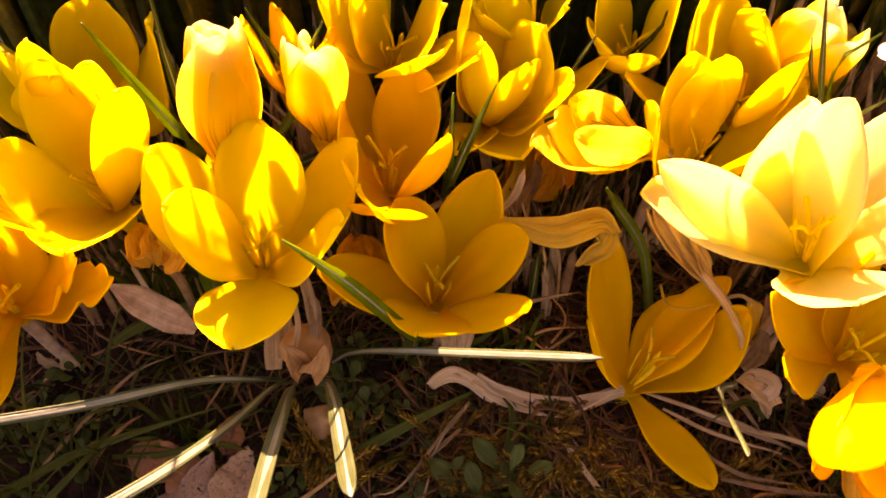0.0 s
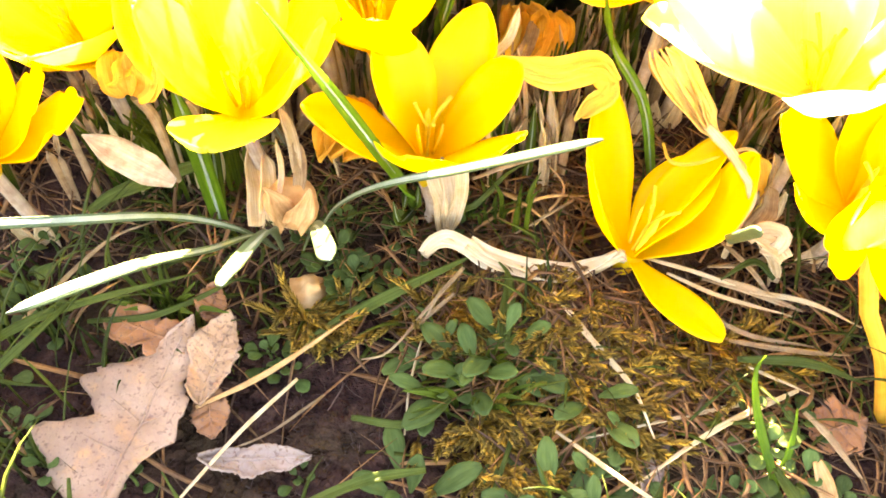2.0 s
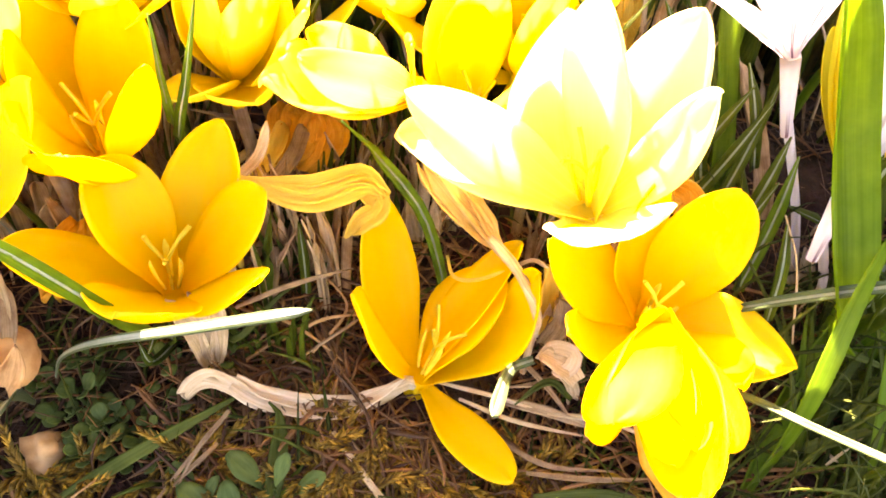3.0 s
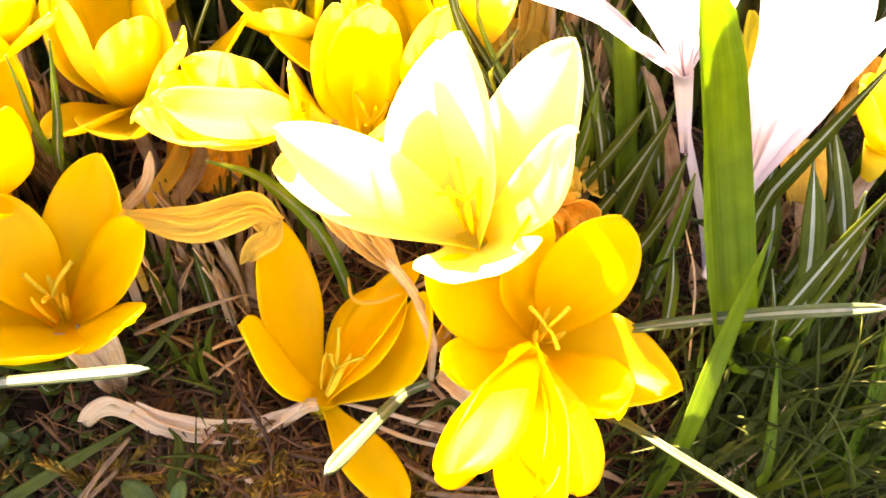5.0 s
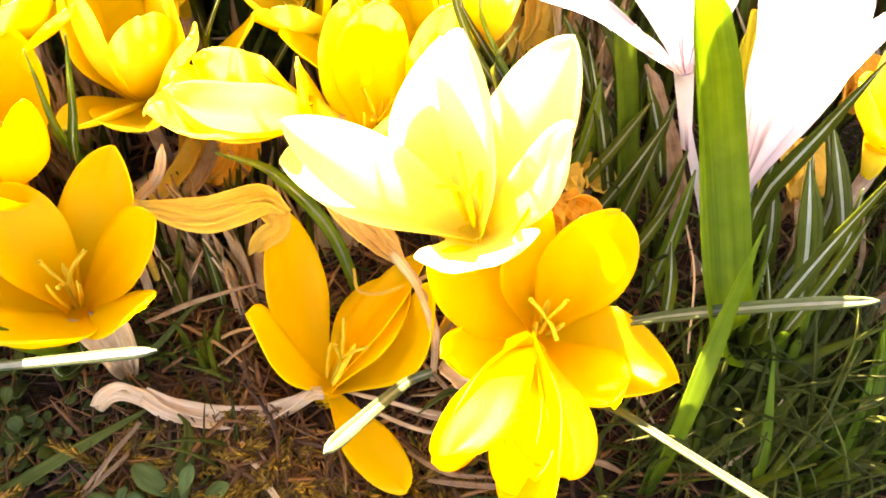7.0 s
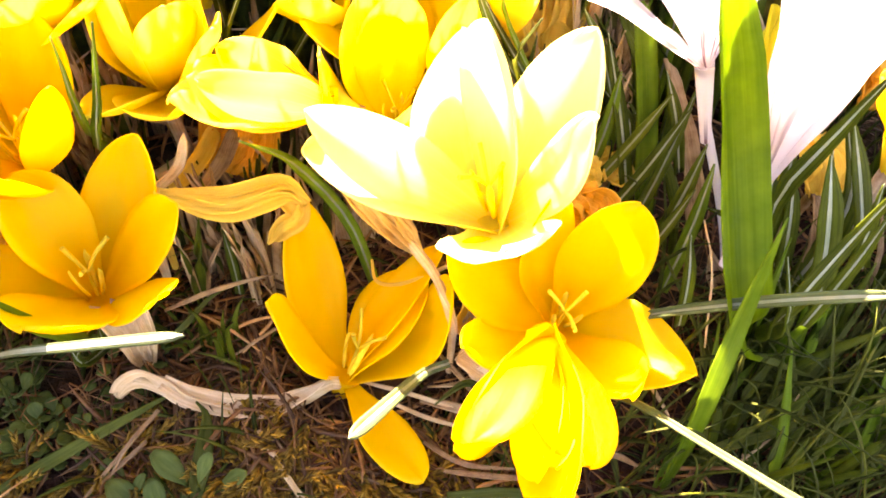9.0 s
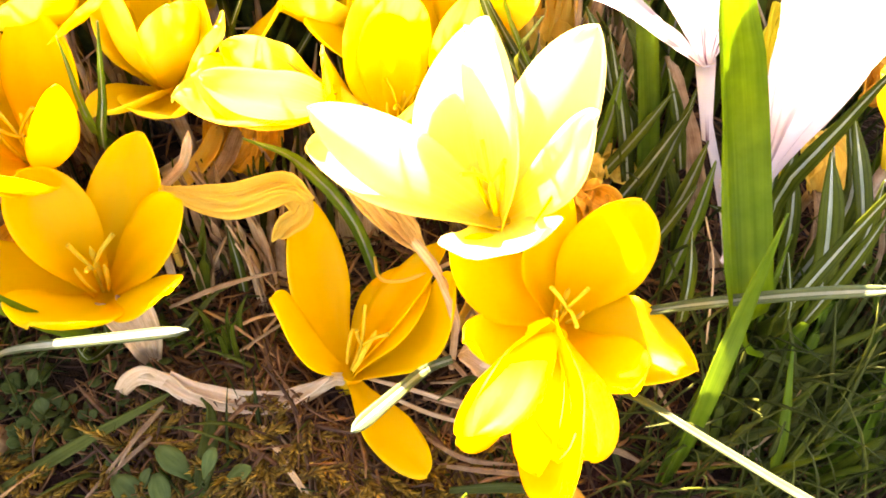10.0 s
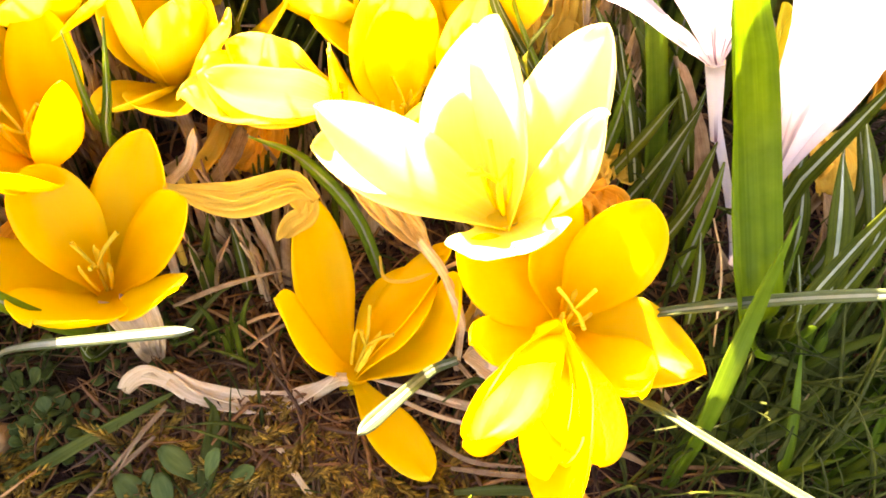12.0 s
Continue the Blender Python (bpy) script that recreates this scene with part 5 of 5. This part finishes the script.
WEEDS_LEFT = ((-35, 111, 0.9, 9, 4), (-31, 108, 0.8, 7, 4), (-91, 127, 0.95, 9, 5), (-81, 116, 0.9, 9, 5), (-89, 105, 0.9, 9, 5), (-80, 92, 0.9, 8, 5), (-15, 129, 0.9, 9, 4), (-20, 123, 0.9, 9, 4), (-11, 121, 0.8, 8, 4), (-24, 129, 0.9, 8, 5), (-6, 124, 0.8, 8, 4), (-26, 85, 0.6, 5, 3), (-86, 121, 0.9, 8, 6), (-97, 118, 0.95, 8, 5),
                         (-84, 134, 0.9, 8, 5), (-75, 124, 0.8, 8, 5), (-94, 98, 0.8, 7, 4), (-100, 92, 0.9, 8, 5), (-72, 86, 0.8, 7, 5), (-66, 76, 0.9, 7, 5), (-57, 84, 0.8, 6, 5), (-17, 127, 1.0, 9, 5), (-22, 133, 1.0, 9, 6), (-9, 126, 0.9, 8, 5), (-3, 131, 0.9, 8, 6), (-28, 137, 0.9, 8, 5))
WEEDS_RIGHT = ((62, 88, 1.0, 10, 7), (68, 83, 1.0, 9, 7), (56, 80, 0.9, 9, 5), (70, 93, 0.9, 8, 6), (60, 95, 0.9, 8, 5), (74, 78, 1.0, 8, 6),
                         (5, 139, 0.9, 8, 5), (-8, 139, 0.9, 8, 6), (-21, 141, 0.9, 7, 6), (12, 128, 0.7, 6, 3), (-2, 127, 0.7, 7, 3), (146, 118, 1.0, 9, 6), (152, 125, 1.0, 9, 6), (138, 108, 0.9, 8, 6), (30, 74, 0.8, 7, 4), (44, 79, 0.8, 7, 4), (-45, 73, 0.8, 6, 4), (48, 101, 0.7, 6, 4))
for x, y, s, c, high in WEEDS_LEFT + WEEDS_RIGHT:
    herb(x, y, s, c, (1, 3), high, "creeping weed with small round green leaves")

# ---- dry oak leaves ----
def profile(table, u):
    """A breadth in mm between the pairs (share of the length, breadth) of a table."""
    return float(np.interp(u, [p[0] for p in table], [p[1] for p in table]))


def oak_leaf(a, b, left, right, seed, lift, label, mat=OAK, turn=0.0, curl=0.0, rows=56, cols=23):
    """A lobed dry leaf from base a to tip b (mm on the plan), with the breadth of its two halves, curling at its rim."""
    a, b = Vector((a[0], a[1], 0)) * 0.001, Vector((b[0], b[1], 0)) * 0.001
    t = (b - a).normalized()
    side = Vector((t.y, -t.x, 0))
    length = (b - a).length
    grid = []
    for i in range(rows):
        u = i / (rows - 1)
        row = []
        for j in range(cols):
            v = 2 * j / (cols - 1) - 1
            w = 0.001 * profile(left if v < 0 else right, u) * (1 + 0.14 * noise.noise((u * 12, v > 0, seed)) + 0.13 * noise.noise((u * 37, v > 0, seed)) + 0.06 * noise.noise((u * 90, v > 0, seed)))
            p = a + t * (length * (u + 0.035 * abs(v) ** 1.5 * math.cos(9 * u + seed))) + side * (w * v)
            vein = 0.0005 * abs(math.sin(14 * (u - 0.12 * abs(v)))) * (1 - abs(v) * 0.5)
            h = lift * 0.001 + 0.0018 * noise.noise((p.x * 90, p.y * 90, seed)) + 0.0024 * v * v * noise.noise((u * 4, v * 1.5, seed + 3)) + vein + turn * 0.001 * v + curl * 0.001 * abs(v) ** 3
            row.append(Vector((p.x, p.y, 0.133 * (p.y - 0.11) + h)))
        grid.append(row)
    bm = bmesh.new()
    sheet(bm, grid, grid_normals(grid), 0.0004)
    mid = grid[rows // 2][cols // 2]
    leaf = thing("oak_leaf", Vector((mid.x, mid.y, ground_z(mid.x, mid.y))), label, "dead leaf", "dead oak leaves")
    part("blade", bm, mat, leaf)
    bm = bmesh.new()
    up = Vector((0, 0, 0.00015))
    tube(bm, [grid[i][cols // 2] + up for i in range(0, rows - 3, 6)], 0.0005, 0.0002, 12, 6)
    for i in range(6, rows - 10, 9):
        for s in (0, cols - 1):
            tube(bm, [grid[i][cols // 2] + up, grid[min(rows - 1, i + 3)][(cols // 2 + s) // 2] + up, grid[min(rows - 1, i + 6)][(cols // 2 + 4 * s) // 5] + up], 0.00022, 0.0001, 5, 5)
    part("venation", bm, mat, leaf, "raised pale leaf veins")
    return leaf


def oval(w, skew=0.5):
    return [(0, 0.3), (0.15, 0.6 * w), (skew, w), (0.85, 0.62 * w), (1, 0.25)]


oak_leaf((-60, 75), (-49, 114.5), [(0, 5), (0.1, 12), (0.2, 14), (0.29, 20), (0.35, 17), (0.42, 8.5), (0.47, 11), (0.53, 18), (0.6, 14), (0.68, 8), (0.76, 5), (0.9, 3.5), (1, 0.5)],
         [(0, 0.5), (0.13, 2), (0.3, 3), (0.36, 5), (0.4, 7.6), (0.5, 7.2), (0.56, 6.6), (0.65, 3.6), (0.72, 4.2), (0.81, 4.8), (0.9, 3), (1, 0.5)], 0.9, 6.0, "pinkish brown dead oak leaf with lobes lying on soil", curl=-1.0)
oak_leaf((-45.5, 96.5), (-41.5, 115.5), oval(5.0), [(0, 0.3), (0.3, 3), (0.5, 4), (0.7, 3.6), (0.9, 1.2), (1, 0.3)], 2.2, 3.6, "tan dead oak leaf tucked under another", OAK_TAN, turn=-1.2, curl=1.5)
oak_leaf((-49, 108), (-66.5, 114.5), [(0, 2), (0.3, 5.2), (0.5, 3.2), (0.62, 4.6), (0.85, 3.6), (1, 1)], [(0, 2), (0.25, 4.5), (0.45, 3.0), (0.6, 5), (0.9, 3.4), (1, 1.2)], 4.0, 4.4, "curled rusty dead oak leaf with ragged lobes", OAK_RUST, curl=1.0)
oak_leaf((-47.5, 115), (-45, 122), oval(3.4), oval(2.6), 1.0, 3.4, "small upright scrap of dead leaf", OAK_RUST, turn=-1.5)
oak_leaf((-45, 101.5), (-42.3, 90.5), oval(3.8), oval(3.8), 7.0, 2.2, "rust brown scrap of dead leaf under an oak leaf", OAK_RUST)
oak_leaf((-43.5, 86.5), (-23.5, 86.6), oval(2.6, 0.4), oval(3.8, 0.45), 3.0, 2.4, "narrow greyish dead leaf on bare soil", OAK_GREY, curl=1.2)
oak_leaf((-66, 82), (-58, 64), oval(4.5), oval(4.5), 5.0, 1.0, "folded rust brown dead leaf among grass", OAK_RUST)
oak_leaf((72, 91), (83, 94), oval(6, 0.6), oval(6, 0.6), 2.0, 2.0, "brown dead leaf among clover", OAK_RUST)
oak_leaf((45, 93), (38, 80), oval(2.6), oval(2.6), 6.0, 1.5, "thin grey scrap of dead leaf in moss", OAK_GREY)
oak_leaf((150, 112), (170, 116), oval(6), oval(6), 1.0, 3.0, "reddish brown dead leaf behind grass blades", OAK_TAN)

# ---- single straws and blades lying about ----
def straw(line, width, mat, label, name="dry_grass_stem", seed=0, fold=0.5):
    bm = bmesh.new()
    ribbon(bm, [mm(*p) for p in line], width * 0.001, 16, (0, -0.4, 1), fold, 0.0004, 0.45, 0.55, 0.9, 0.12, seed)
    solo(name, bm, mat, label, "grass stem", "lying grass stems")


straw([(-46.3, 96.5, 1.2), (-32.5, 102.7, 4), (-15.8, 114.8, 6.6)], 0.95, CORM, "golden dry leaf stem lying over bare soil", "dry_grass_stem", 0)
straw([(-26.4, 100.2, 5.7), (-36, 91.5, 2.5), (-45.2, 81.1, -0.8), (-53.3, 69.5, -2.4)], 0.68, CREAM, "straw-coloured dry grass stem lying on the soil", "dry_grass_stem", 1)
straw([(-1.7, 83.2, 2.4), (-12.7, 80.8, 3.1), (-24.4, 76, 1.5), (-35.5, 68.9, 0.5)], 1.92, GRASS, "flat green grass blade with dry tip", "grass_blade", 2)
straw([(24.7, 120.2, 6.0), (31.0, 109, 5.6), (38.0, 98.8, 4.4), (41, 89, 2.2)], 1.1, CREAM, "straw-coloured dry grass stem lying on the soil", "dry_grass_stem", 3)
straw([(22.9, 91.1, 1.5), (35.3, 80.3, 2), (49.5, 71.4, -1.1)], 0.74, CREAM, "straw-coloured dry grass stem lying on the soil", "dry_grass_stem", 4)
straw([(66.1, 98.1, 1.4), (48.9, 94.2, 1.9), (27, 89.9, 0.3)], 0.68, CREAM, "straw-coloured dry grass stem lying on the soil", "dry_grass_stem", 5)
straw([(70.5, 99, 2.5), (53.4, 90.9, 3.5), (39.4, 82.9, 0.4), (34.7, 80, 0)], 0.99, CREAM, "straw-coloured dry grass stem lying on the soil", "dry_grass_stem", 6)
straw([(28.6, 119.6, 3.3), (40, 112.3, 3.3), (62.3, 100.4, 0.7)], 0.62, TAN, "straw-coloured dry grass stem lying on the soil", "dry_grass_stem", 7)
straw([(59.2, 109.5, 3.9), (71.9, 106.6, 4.6), (82.6, 106.2, 3.5)], 0.99, TAN, "straw-coloured dry grass stem lying on the soil", "dry_grass_stem", 8)
straw([(65.1, 119.9, 6.3), (76.2, 116.7, 6.9), (86.1, 111.6, 5.2)], 0.87, CREAM, "straw-coloured dry grass stem lying on the soil", "dry_grass_stem", 9)
straw([(60.3, 103.2, 5.1), (71.7, 97.3, 4.3)], 0.43, CREAM, "straw-coloured dry grass stem lying on the soil", "dry_grass_stem", 10)
straw([(-2.8, 111.2, 2.2), (-5.1, 101.2, 0.8), (-5.9, 91.8, -1.4)], 0.37, CREAM, "pale thin dry root thread on soil", "dry_grass_stem", 11)
straw([(4, 120.4, 5.4), (-2.8, 114.6, 3.6), (-5.3, 113.1, 2.4)], 0.87, TAN, "straw-coloured dry grass stem lying on the soil", "dry_grass_stem", 12)
straw([(0.9, 120.4, 5.4), (-8.9, 108.4, 2.8), (-14.9, 106.8, 1.6)], 0.56, TAN, "straw-coloured dry grass stem lying on the soil", "dry_grass_stem", 13)
straw([(-21.8, 99.5, 0.6), (-31.8, 91.9, -0.4), (-40.6, 88, -0.9)], 0.43, TAN, "straw-coloured dry grass stem lying on the soil", "dry_grass_stem", 14)
straw([(-16.1, 94.4, 0.9), (-5.1, 92.3, 2.6), (3.1, 97.9, 2.4)], 1.44, GRASS, "short green grass blade lying flat", "grass_blade", 16)
straw([(13.5, 108.4, 3.8), (15.1, 122.2, 7.6), (13.3, 125.8, 9.1)], 3.4, GRASS, "broad green grass leaf among weeds", "grass_blade", 17)
straw([(-95.2, 80.2, -2), (-91.4, 98.5, 14.5), (-88.1, 122.3, 25.6)], 1.52, GRASS, "long green grass blade curving upward", "grass_blade", 18)
straw([(-95.2, 78.5, -2.2), (-89.9, 88, 13.1), (-94.2, 104.4, 23.3)], 1.12, GRASS, "long green grass blade curving upward", "grass_blade", 19)
straw([(-95.8, 78.5, -2.2), (-92.2, 86.8, 14.9), (-95.5, 108, 25.7)], 1.28, GRASS, "long green grass blade curving upward", "grass_blade", 20)
straw([(-93.9, 79.7, -2), (-84.5, 91.5, 11.5), (-73, 106.5, 15.5), (-67.1, 121.6, 11.5)], 1.52, GRASS, "long arching green grass blade", "grass_blade", 21)
straw([(-102.4, 100.5, 6.7), (-88.6, 104.7, 9.3), (-75.1, 113, 10.4), (-49.6, 124.2, 7.9)], 1.76, GRASS, "long arching green grass blade", "grass_blade", 22)
straw([(-74.8, 138, 11.7), (-68.4, 141.2, 14.2), (-51.8, 147.1, 16.9), (-42.6, 154.4, 13.9)], 3.0, GRASS, "dark green crocus leaf lying under a flower", "grass_blade", 23)
straw([(-70.6, 113.7, 5.5), (-55.7, 114.8, 6.6), (-39.7, 124.4, 6.9)], 1.28, GRASS, "thin green grass blade over dark soil", "grass_blade", 24)
straw([(-107.7, 117, 8.9), (-96.2, 113.2, 9.4), (-89.1, 109.9, 6)], 0.96, GRASS, "thin green grass blade over weeds", "grass_blade", 25)
straw([(-91.6, 103.9, 7.2), (-82.8, 99.1, 7.6), (-73.2, 99.2, 4.6)], 0.8, GRASS, "thin green grass blade over weeds", "grass_blade", 26)
straw([(-85.5, 110, 6), (-79.6, 117.7, 8), (-69.4, 130.4, 10.7), (-60.6, 135.2, 11.4)], 0.74, TAN, "straw-coloured dry grass stem lying on the soil", "dry_grass_stem", 27)
straw([(-95.6, 76.3, 1.5), (-80.7, 73.2, 3.1), (-62, 68.2, 0.4)], 1.44, GRASS, "green grass blade lying low", "grass_blade", 28)
straw([(-77.6, 79.3, 4.9), (-72.8, 73.1, 1.1), (-68.6, 68.4, -3.5)], 1.5, BRIGHT, "fresh green grass blade", "grass_blade", 29)
straw([(-64.9, 80.8, 5.1), (-64, 74.4, 1.3), (-64.3, 68.5, -3.5)], 0.8, GRASS, "thin upright grass blade before a dead leaf", "grass_blade", 30)
straw([(-34.1, 70.4, -3.3), (-42.7, 75, 1.3), (-48.6, 81.8, 5.2)], 0.96, GRASS, "thin green grass blade", "grass_blade", 31)
straw([(63.3, 81.4, -2.8), (59.3, 90.8, 6.4), (58.4, 96.9, 13.3), (61, 100, 13.7)], 2.0, BRIGHT, "fresh bright green grass shoot", "grass_blade", 32)
straw([(63.5, 82, -2.7), (65.9, 88.5, 4.1), (66.8, 92.5, 7.7)], 1.5, BRIGHT, "fresh bright green grass shoot", "grass_blade", 33)
straw([(62.3, 83.6, 1.5), (64.8, 76.8, 1.6), (69, 71.7, -2.1)], 1.92, GRASS, "bluish green grass blade", "grass_blade", 34)
straw([(57.8, 72.3, -3), (58.3, 74.9, 0.3), (59, 77.2, 1.6)], 6.0, BRIGHT, "broad rounded bright green leaf", "grass_blade", 35)
straw([(69.8, 84.5, 2.6), (71.1, 77.7, -0.3), (69.7, 72.6, -3)], 3.0, CORM, "withered olive brown blade", "dry_grass_stem", 36)
straw([(69.7, 93.7, 3.8), (73.1, 89.1, 3.2), (78.5, 81.2, 0.2)], 1.12, TAN, "straw-coloured dry grass stem lying on the soil", "dry_grass_stem", 37)
straw([(15.8, 93.8, 0.8), (12.3, 83.9, 0.5), (7.7, 74.3, -1.7)], 0.8, GRASS, "thin green grass blade", "grass_blade", 38)
straw([(58.9, 103.9, 6.2), (72.6, 103, 6.1), (84, 99.4, 3.6)], 1.76, GRASS, "green grass blade lying over straw", "grass_blade", 39)
straw([(3.8, 146.5, 8.8), (7.3, 138.4, 11.8), (16.1, 144.7, 16.6), (21.5, 147.3, 17)], 1.28, GRASS, "thin dark leaf arching under the flowers", "grass_blade", 40)
straw([(100.1, 102.5, 1), (112.5, 118.6, 13.1), (120.5, 126, 28.1), (124.8, 132.9, 39)], 4.2, BRIGHT, "long grass blade among the white crocus leaves", "grass_blade", 41)
straw([(141.6, 100.5, 0.7), (146.2, 112.7, 16.4), (148.2, 125.2, 32)], 3.4, BRIGHT, "long grass blade among the white crocus leaves", "grass_blade", 42)
straw([(114, 122.1, 19.6), (120.1, 118.6, 21.1), (132, 115.4, 16.7)], 1.28, GRASS, "long grass blade among the white crocus leaves", "grass_blade", 43)
straw([(120.7, 102.1, 0.9), (126.1, 101, 14.8), (137.7, 114.9, 30.6)], 1.28, GRASS, "long grass blade among the white crocus leaves", "grass_blade", 44)
straw([(136.6, 100.1, 0.7), (141.2, 107.5, 13.7), (150.3, 124.1, 25.9)], 2.0, BRIGHT, "long grass blade among the white crocus leaves", "grass_blade", 45)
straw([(141.2, 99.5, 0.6), (147, 105.4, 9.4), (150.5, 112.2, 16.3)], 2.4, BRIGHT, "long grass blade among the white crocus leaves", "grass_blade", 46)
straw([(114.7, 105, 1.3), (123.6, 110.5, 12.1), (137, 118.4, 19.1)], 1.44, GRASS, "long grass blade among the white crocus leaves", "grass_blade", 47)
straw([(110.4, 117.2, 7), (121.9, 113.4, 10.4), (143, 107, 9.6)], 1.28, GRASS, "long grass blade among the white crocus leaves", "grass_blade", 48)
straw([(126.4, 101.4, 0.9), (127.1, 114.9, 16.6), (123, 127.8, 32.4)], 1.44, GRASS, "long grass blade among the white crocus leaves", "grass_blade", 49)
straw([(132.2, 103.9, 1.2), (132.9, 112, 16.3), (132, 122.2, 31.6)], 1.44, GRASS, "long grass blade among the white crocus leaves", "grass_blade", 50)
straw([(119.2, 111.1, 2.2), (112.6, 124.5, 15.9), (106.4, 142.5, 26.3)], 1.28, GRASS, "long grass blade among the white crocus leaves", "grass_blade", 51)
straw([(124.2, 111.7, 2.2), (136.6, 120.8, 17.4), (150.3, 132.7, 29)], 1.76, GRASS, "long grass blade among the white crocus leaves", "grass_blade", 52)
straw([(115.3, 114.3, 6.6), (117.3, 106.3, 5.5), (123.9, 103, 3.1)], 0.5, CREAM, "straw-coloured dry grass stem lying on the soil", "dry_grass_stem", 53)
straw([(114.5, 103.7, 7.2), (121.3, 106.6, 13.6), (125, 110.8, 20.1)], 0.43, CREAM, "straw-coloured dry grass stem lying on the soil", "dry_grass_stem", 54)
straw([(143.2, 97.7, 4.4), (140.1, 103.8, 7.2), (130.2, 108.3, 7.8)], 1.12, GRASS, "long grass blade among the white crocus leaves", "grass_blade", 55)
straw([(93, 105.5, 1.4), (92.8, 112.5, 6.3), (100.5, 117.4, 9)], 1.28, GRASS, "long grass blade among the white crocus leaves", "grass_blade", 56)
straw([(109.8, 121.4, 21.5), (113.1, 133.9, 29.2), (113.9, 143.8, 32.5)], 0.31, CREAM, "straw-coloured dry grass stem lying on the soil", "dry_grass_stem", 57)
straw([(56.3, 124, 5.9), (65.4, 120.3, 6.4), (75.6, 115.8, 4.8)], 1.86, TAN, "rusty brown dry stem in the thatch under the flowers", "dry_grass_stem", 58)
straw([(74.9, 130.8, 5.8), (66.6, 126.2, 7.2), (57.9, 126.4, 6.2)], 1.49, TAN, "rusty brown dry stem in the thatch under the flowers", "dry_grass_stem", 59)
straw([(61.1, 132.7, 8), (66.1, 124.5, 7.9), (70.4, 117.2, 5)], 0.99, TAN, "rusty brown dry stem in the thatch under the flowers", "dry_grass_stem", 60)
straw([(98.6, 127.4, 6.3), (103.5, 121.5, 6.5), (106.1, 114.8, 4.6)], 0.87, CREAM, "rusty brown dry stem in the thatch under the flowers", "dry_grass_stem", 61)
straw([(88.2, 108.3, 2.8), (92.3, 109.1, 4.9), (98.7, 106.1, 2.5)], 1.12, TAN, "rusty brown dry stem in the thatch under the flowers", "dry_grass_stem", 62)
straw([(44.9, 128.8, 6.5), (57.2, 123.6, 6.8), (69.6, 118.4, 5.1)], 0.74, CREAM, "rusty brown dry stem in the thatch under the flowers", "dry_grass_stem", 63)
straw([(27.1, 119.4, 5.3), (31.7, 111.7, 4.2), (35.3, 107.8, 2.7)], 1.12, TAN, "rusty brown dry stem in the thatch under the flowers", "dry_grass_stem", 64)
straw([(6, 125.8, 7.1), (0.2, 119.1, 5.2), (-2.6, 113.8, 3.5)], 0.87, TAN, "rusty brown dry stem in the thatch under the flowers", "dry_grass_stem", 65)
straw([(-27, 110.5, 1.5), (-18, 116, 3.6), (-4.4, 123.4, 5.2), (10.5, 130.5, 7.2)], 2.3, GRASS, "dark green leaf bent over the moss", "grass_blade", 66)
straw([(8, 141.2, 18.1), (18.6, 142.3, 22.3), (30.1, 143.5, 24.5)], 0.87, TAN, "rusty brown dry stem in the thatch under the flowers", "dry_grass_stem", 67)
straw([(21.6, 136.3, 8.5), (28.7, 144.9, 10.6), (24.6, 152.4, 12.6)], 0.5, CORM, "rusty brown dry stem in the thatch under the flowers", "dry_grass_stem", 68)
straw([(15.3, 139.3, 8.9), (24.2, 142.1, 11.3), (33, 143.2, 10.4)], 0.5, CORM, "rusty brown dry stem in the thatch under the flowers", "dry_grass_stem", 69)
straw([(11.1, 146.4, 10.8), (19.8, 140, 11), (28, 133.9, 7.2)], 0.5, CORM, "rusty brown dry stem in the thatch under the flowers", "dry_grass_stem", 70)
straw([(30.7, 142.2, 10.3), (24, 137.2, 10.6), (17.3, 134.9, 7.3)], 0.56, TAN, "rusty brown dry stem in the thatch under the flowers", "dry_grass_stem", 71)
straw([(48.7, 124.4, 6.9), (58.6, 119, 6.2), (73.1, 114.8, 4.6)], 0.74, CREAM, "rusty brown dry stem in the thatch under the flowers", "dry_grass_stem", 72)
straw([(55.9, 115.4, 4.7), (63.3, 110, 5), (75.8, 108.1, 3.7)], 0.87, TAN, "rusty brown dry stem in the thatch under the flowers", "dry_grass_stem", 73)
straw([(69.4, 120.8, 9.4), (65.2, 123.4, 11.8), (58.5, 120.7, 9.4)], 1.44, GRASS, "dark green leaf bent over the moss", "grass_blade", 74)
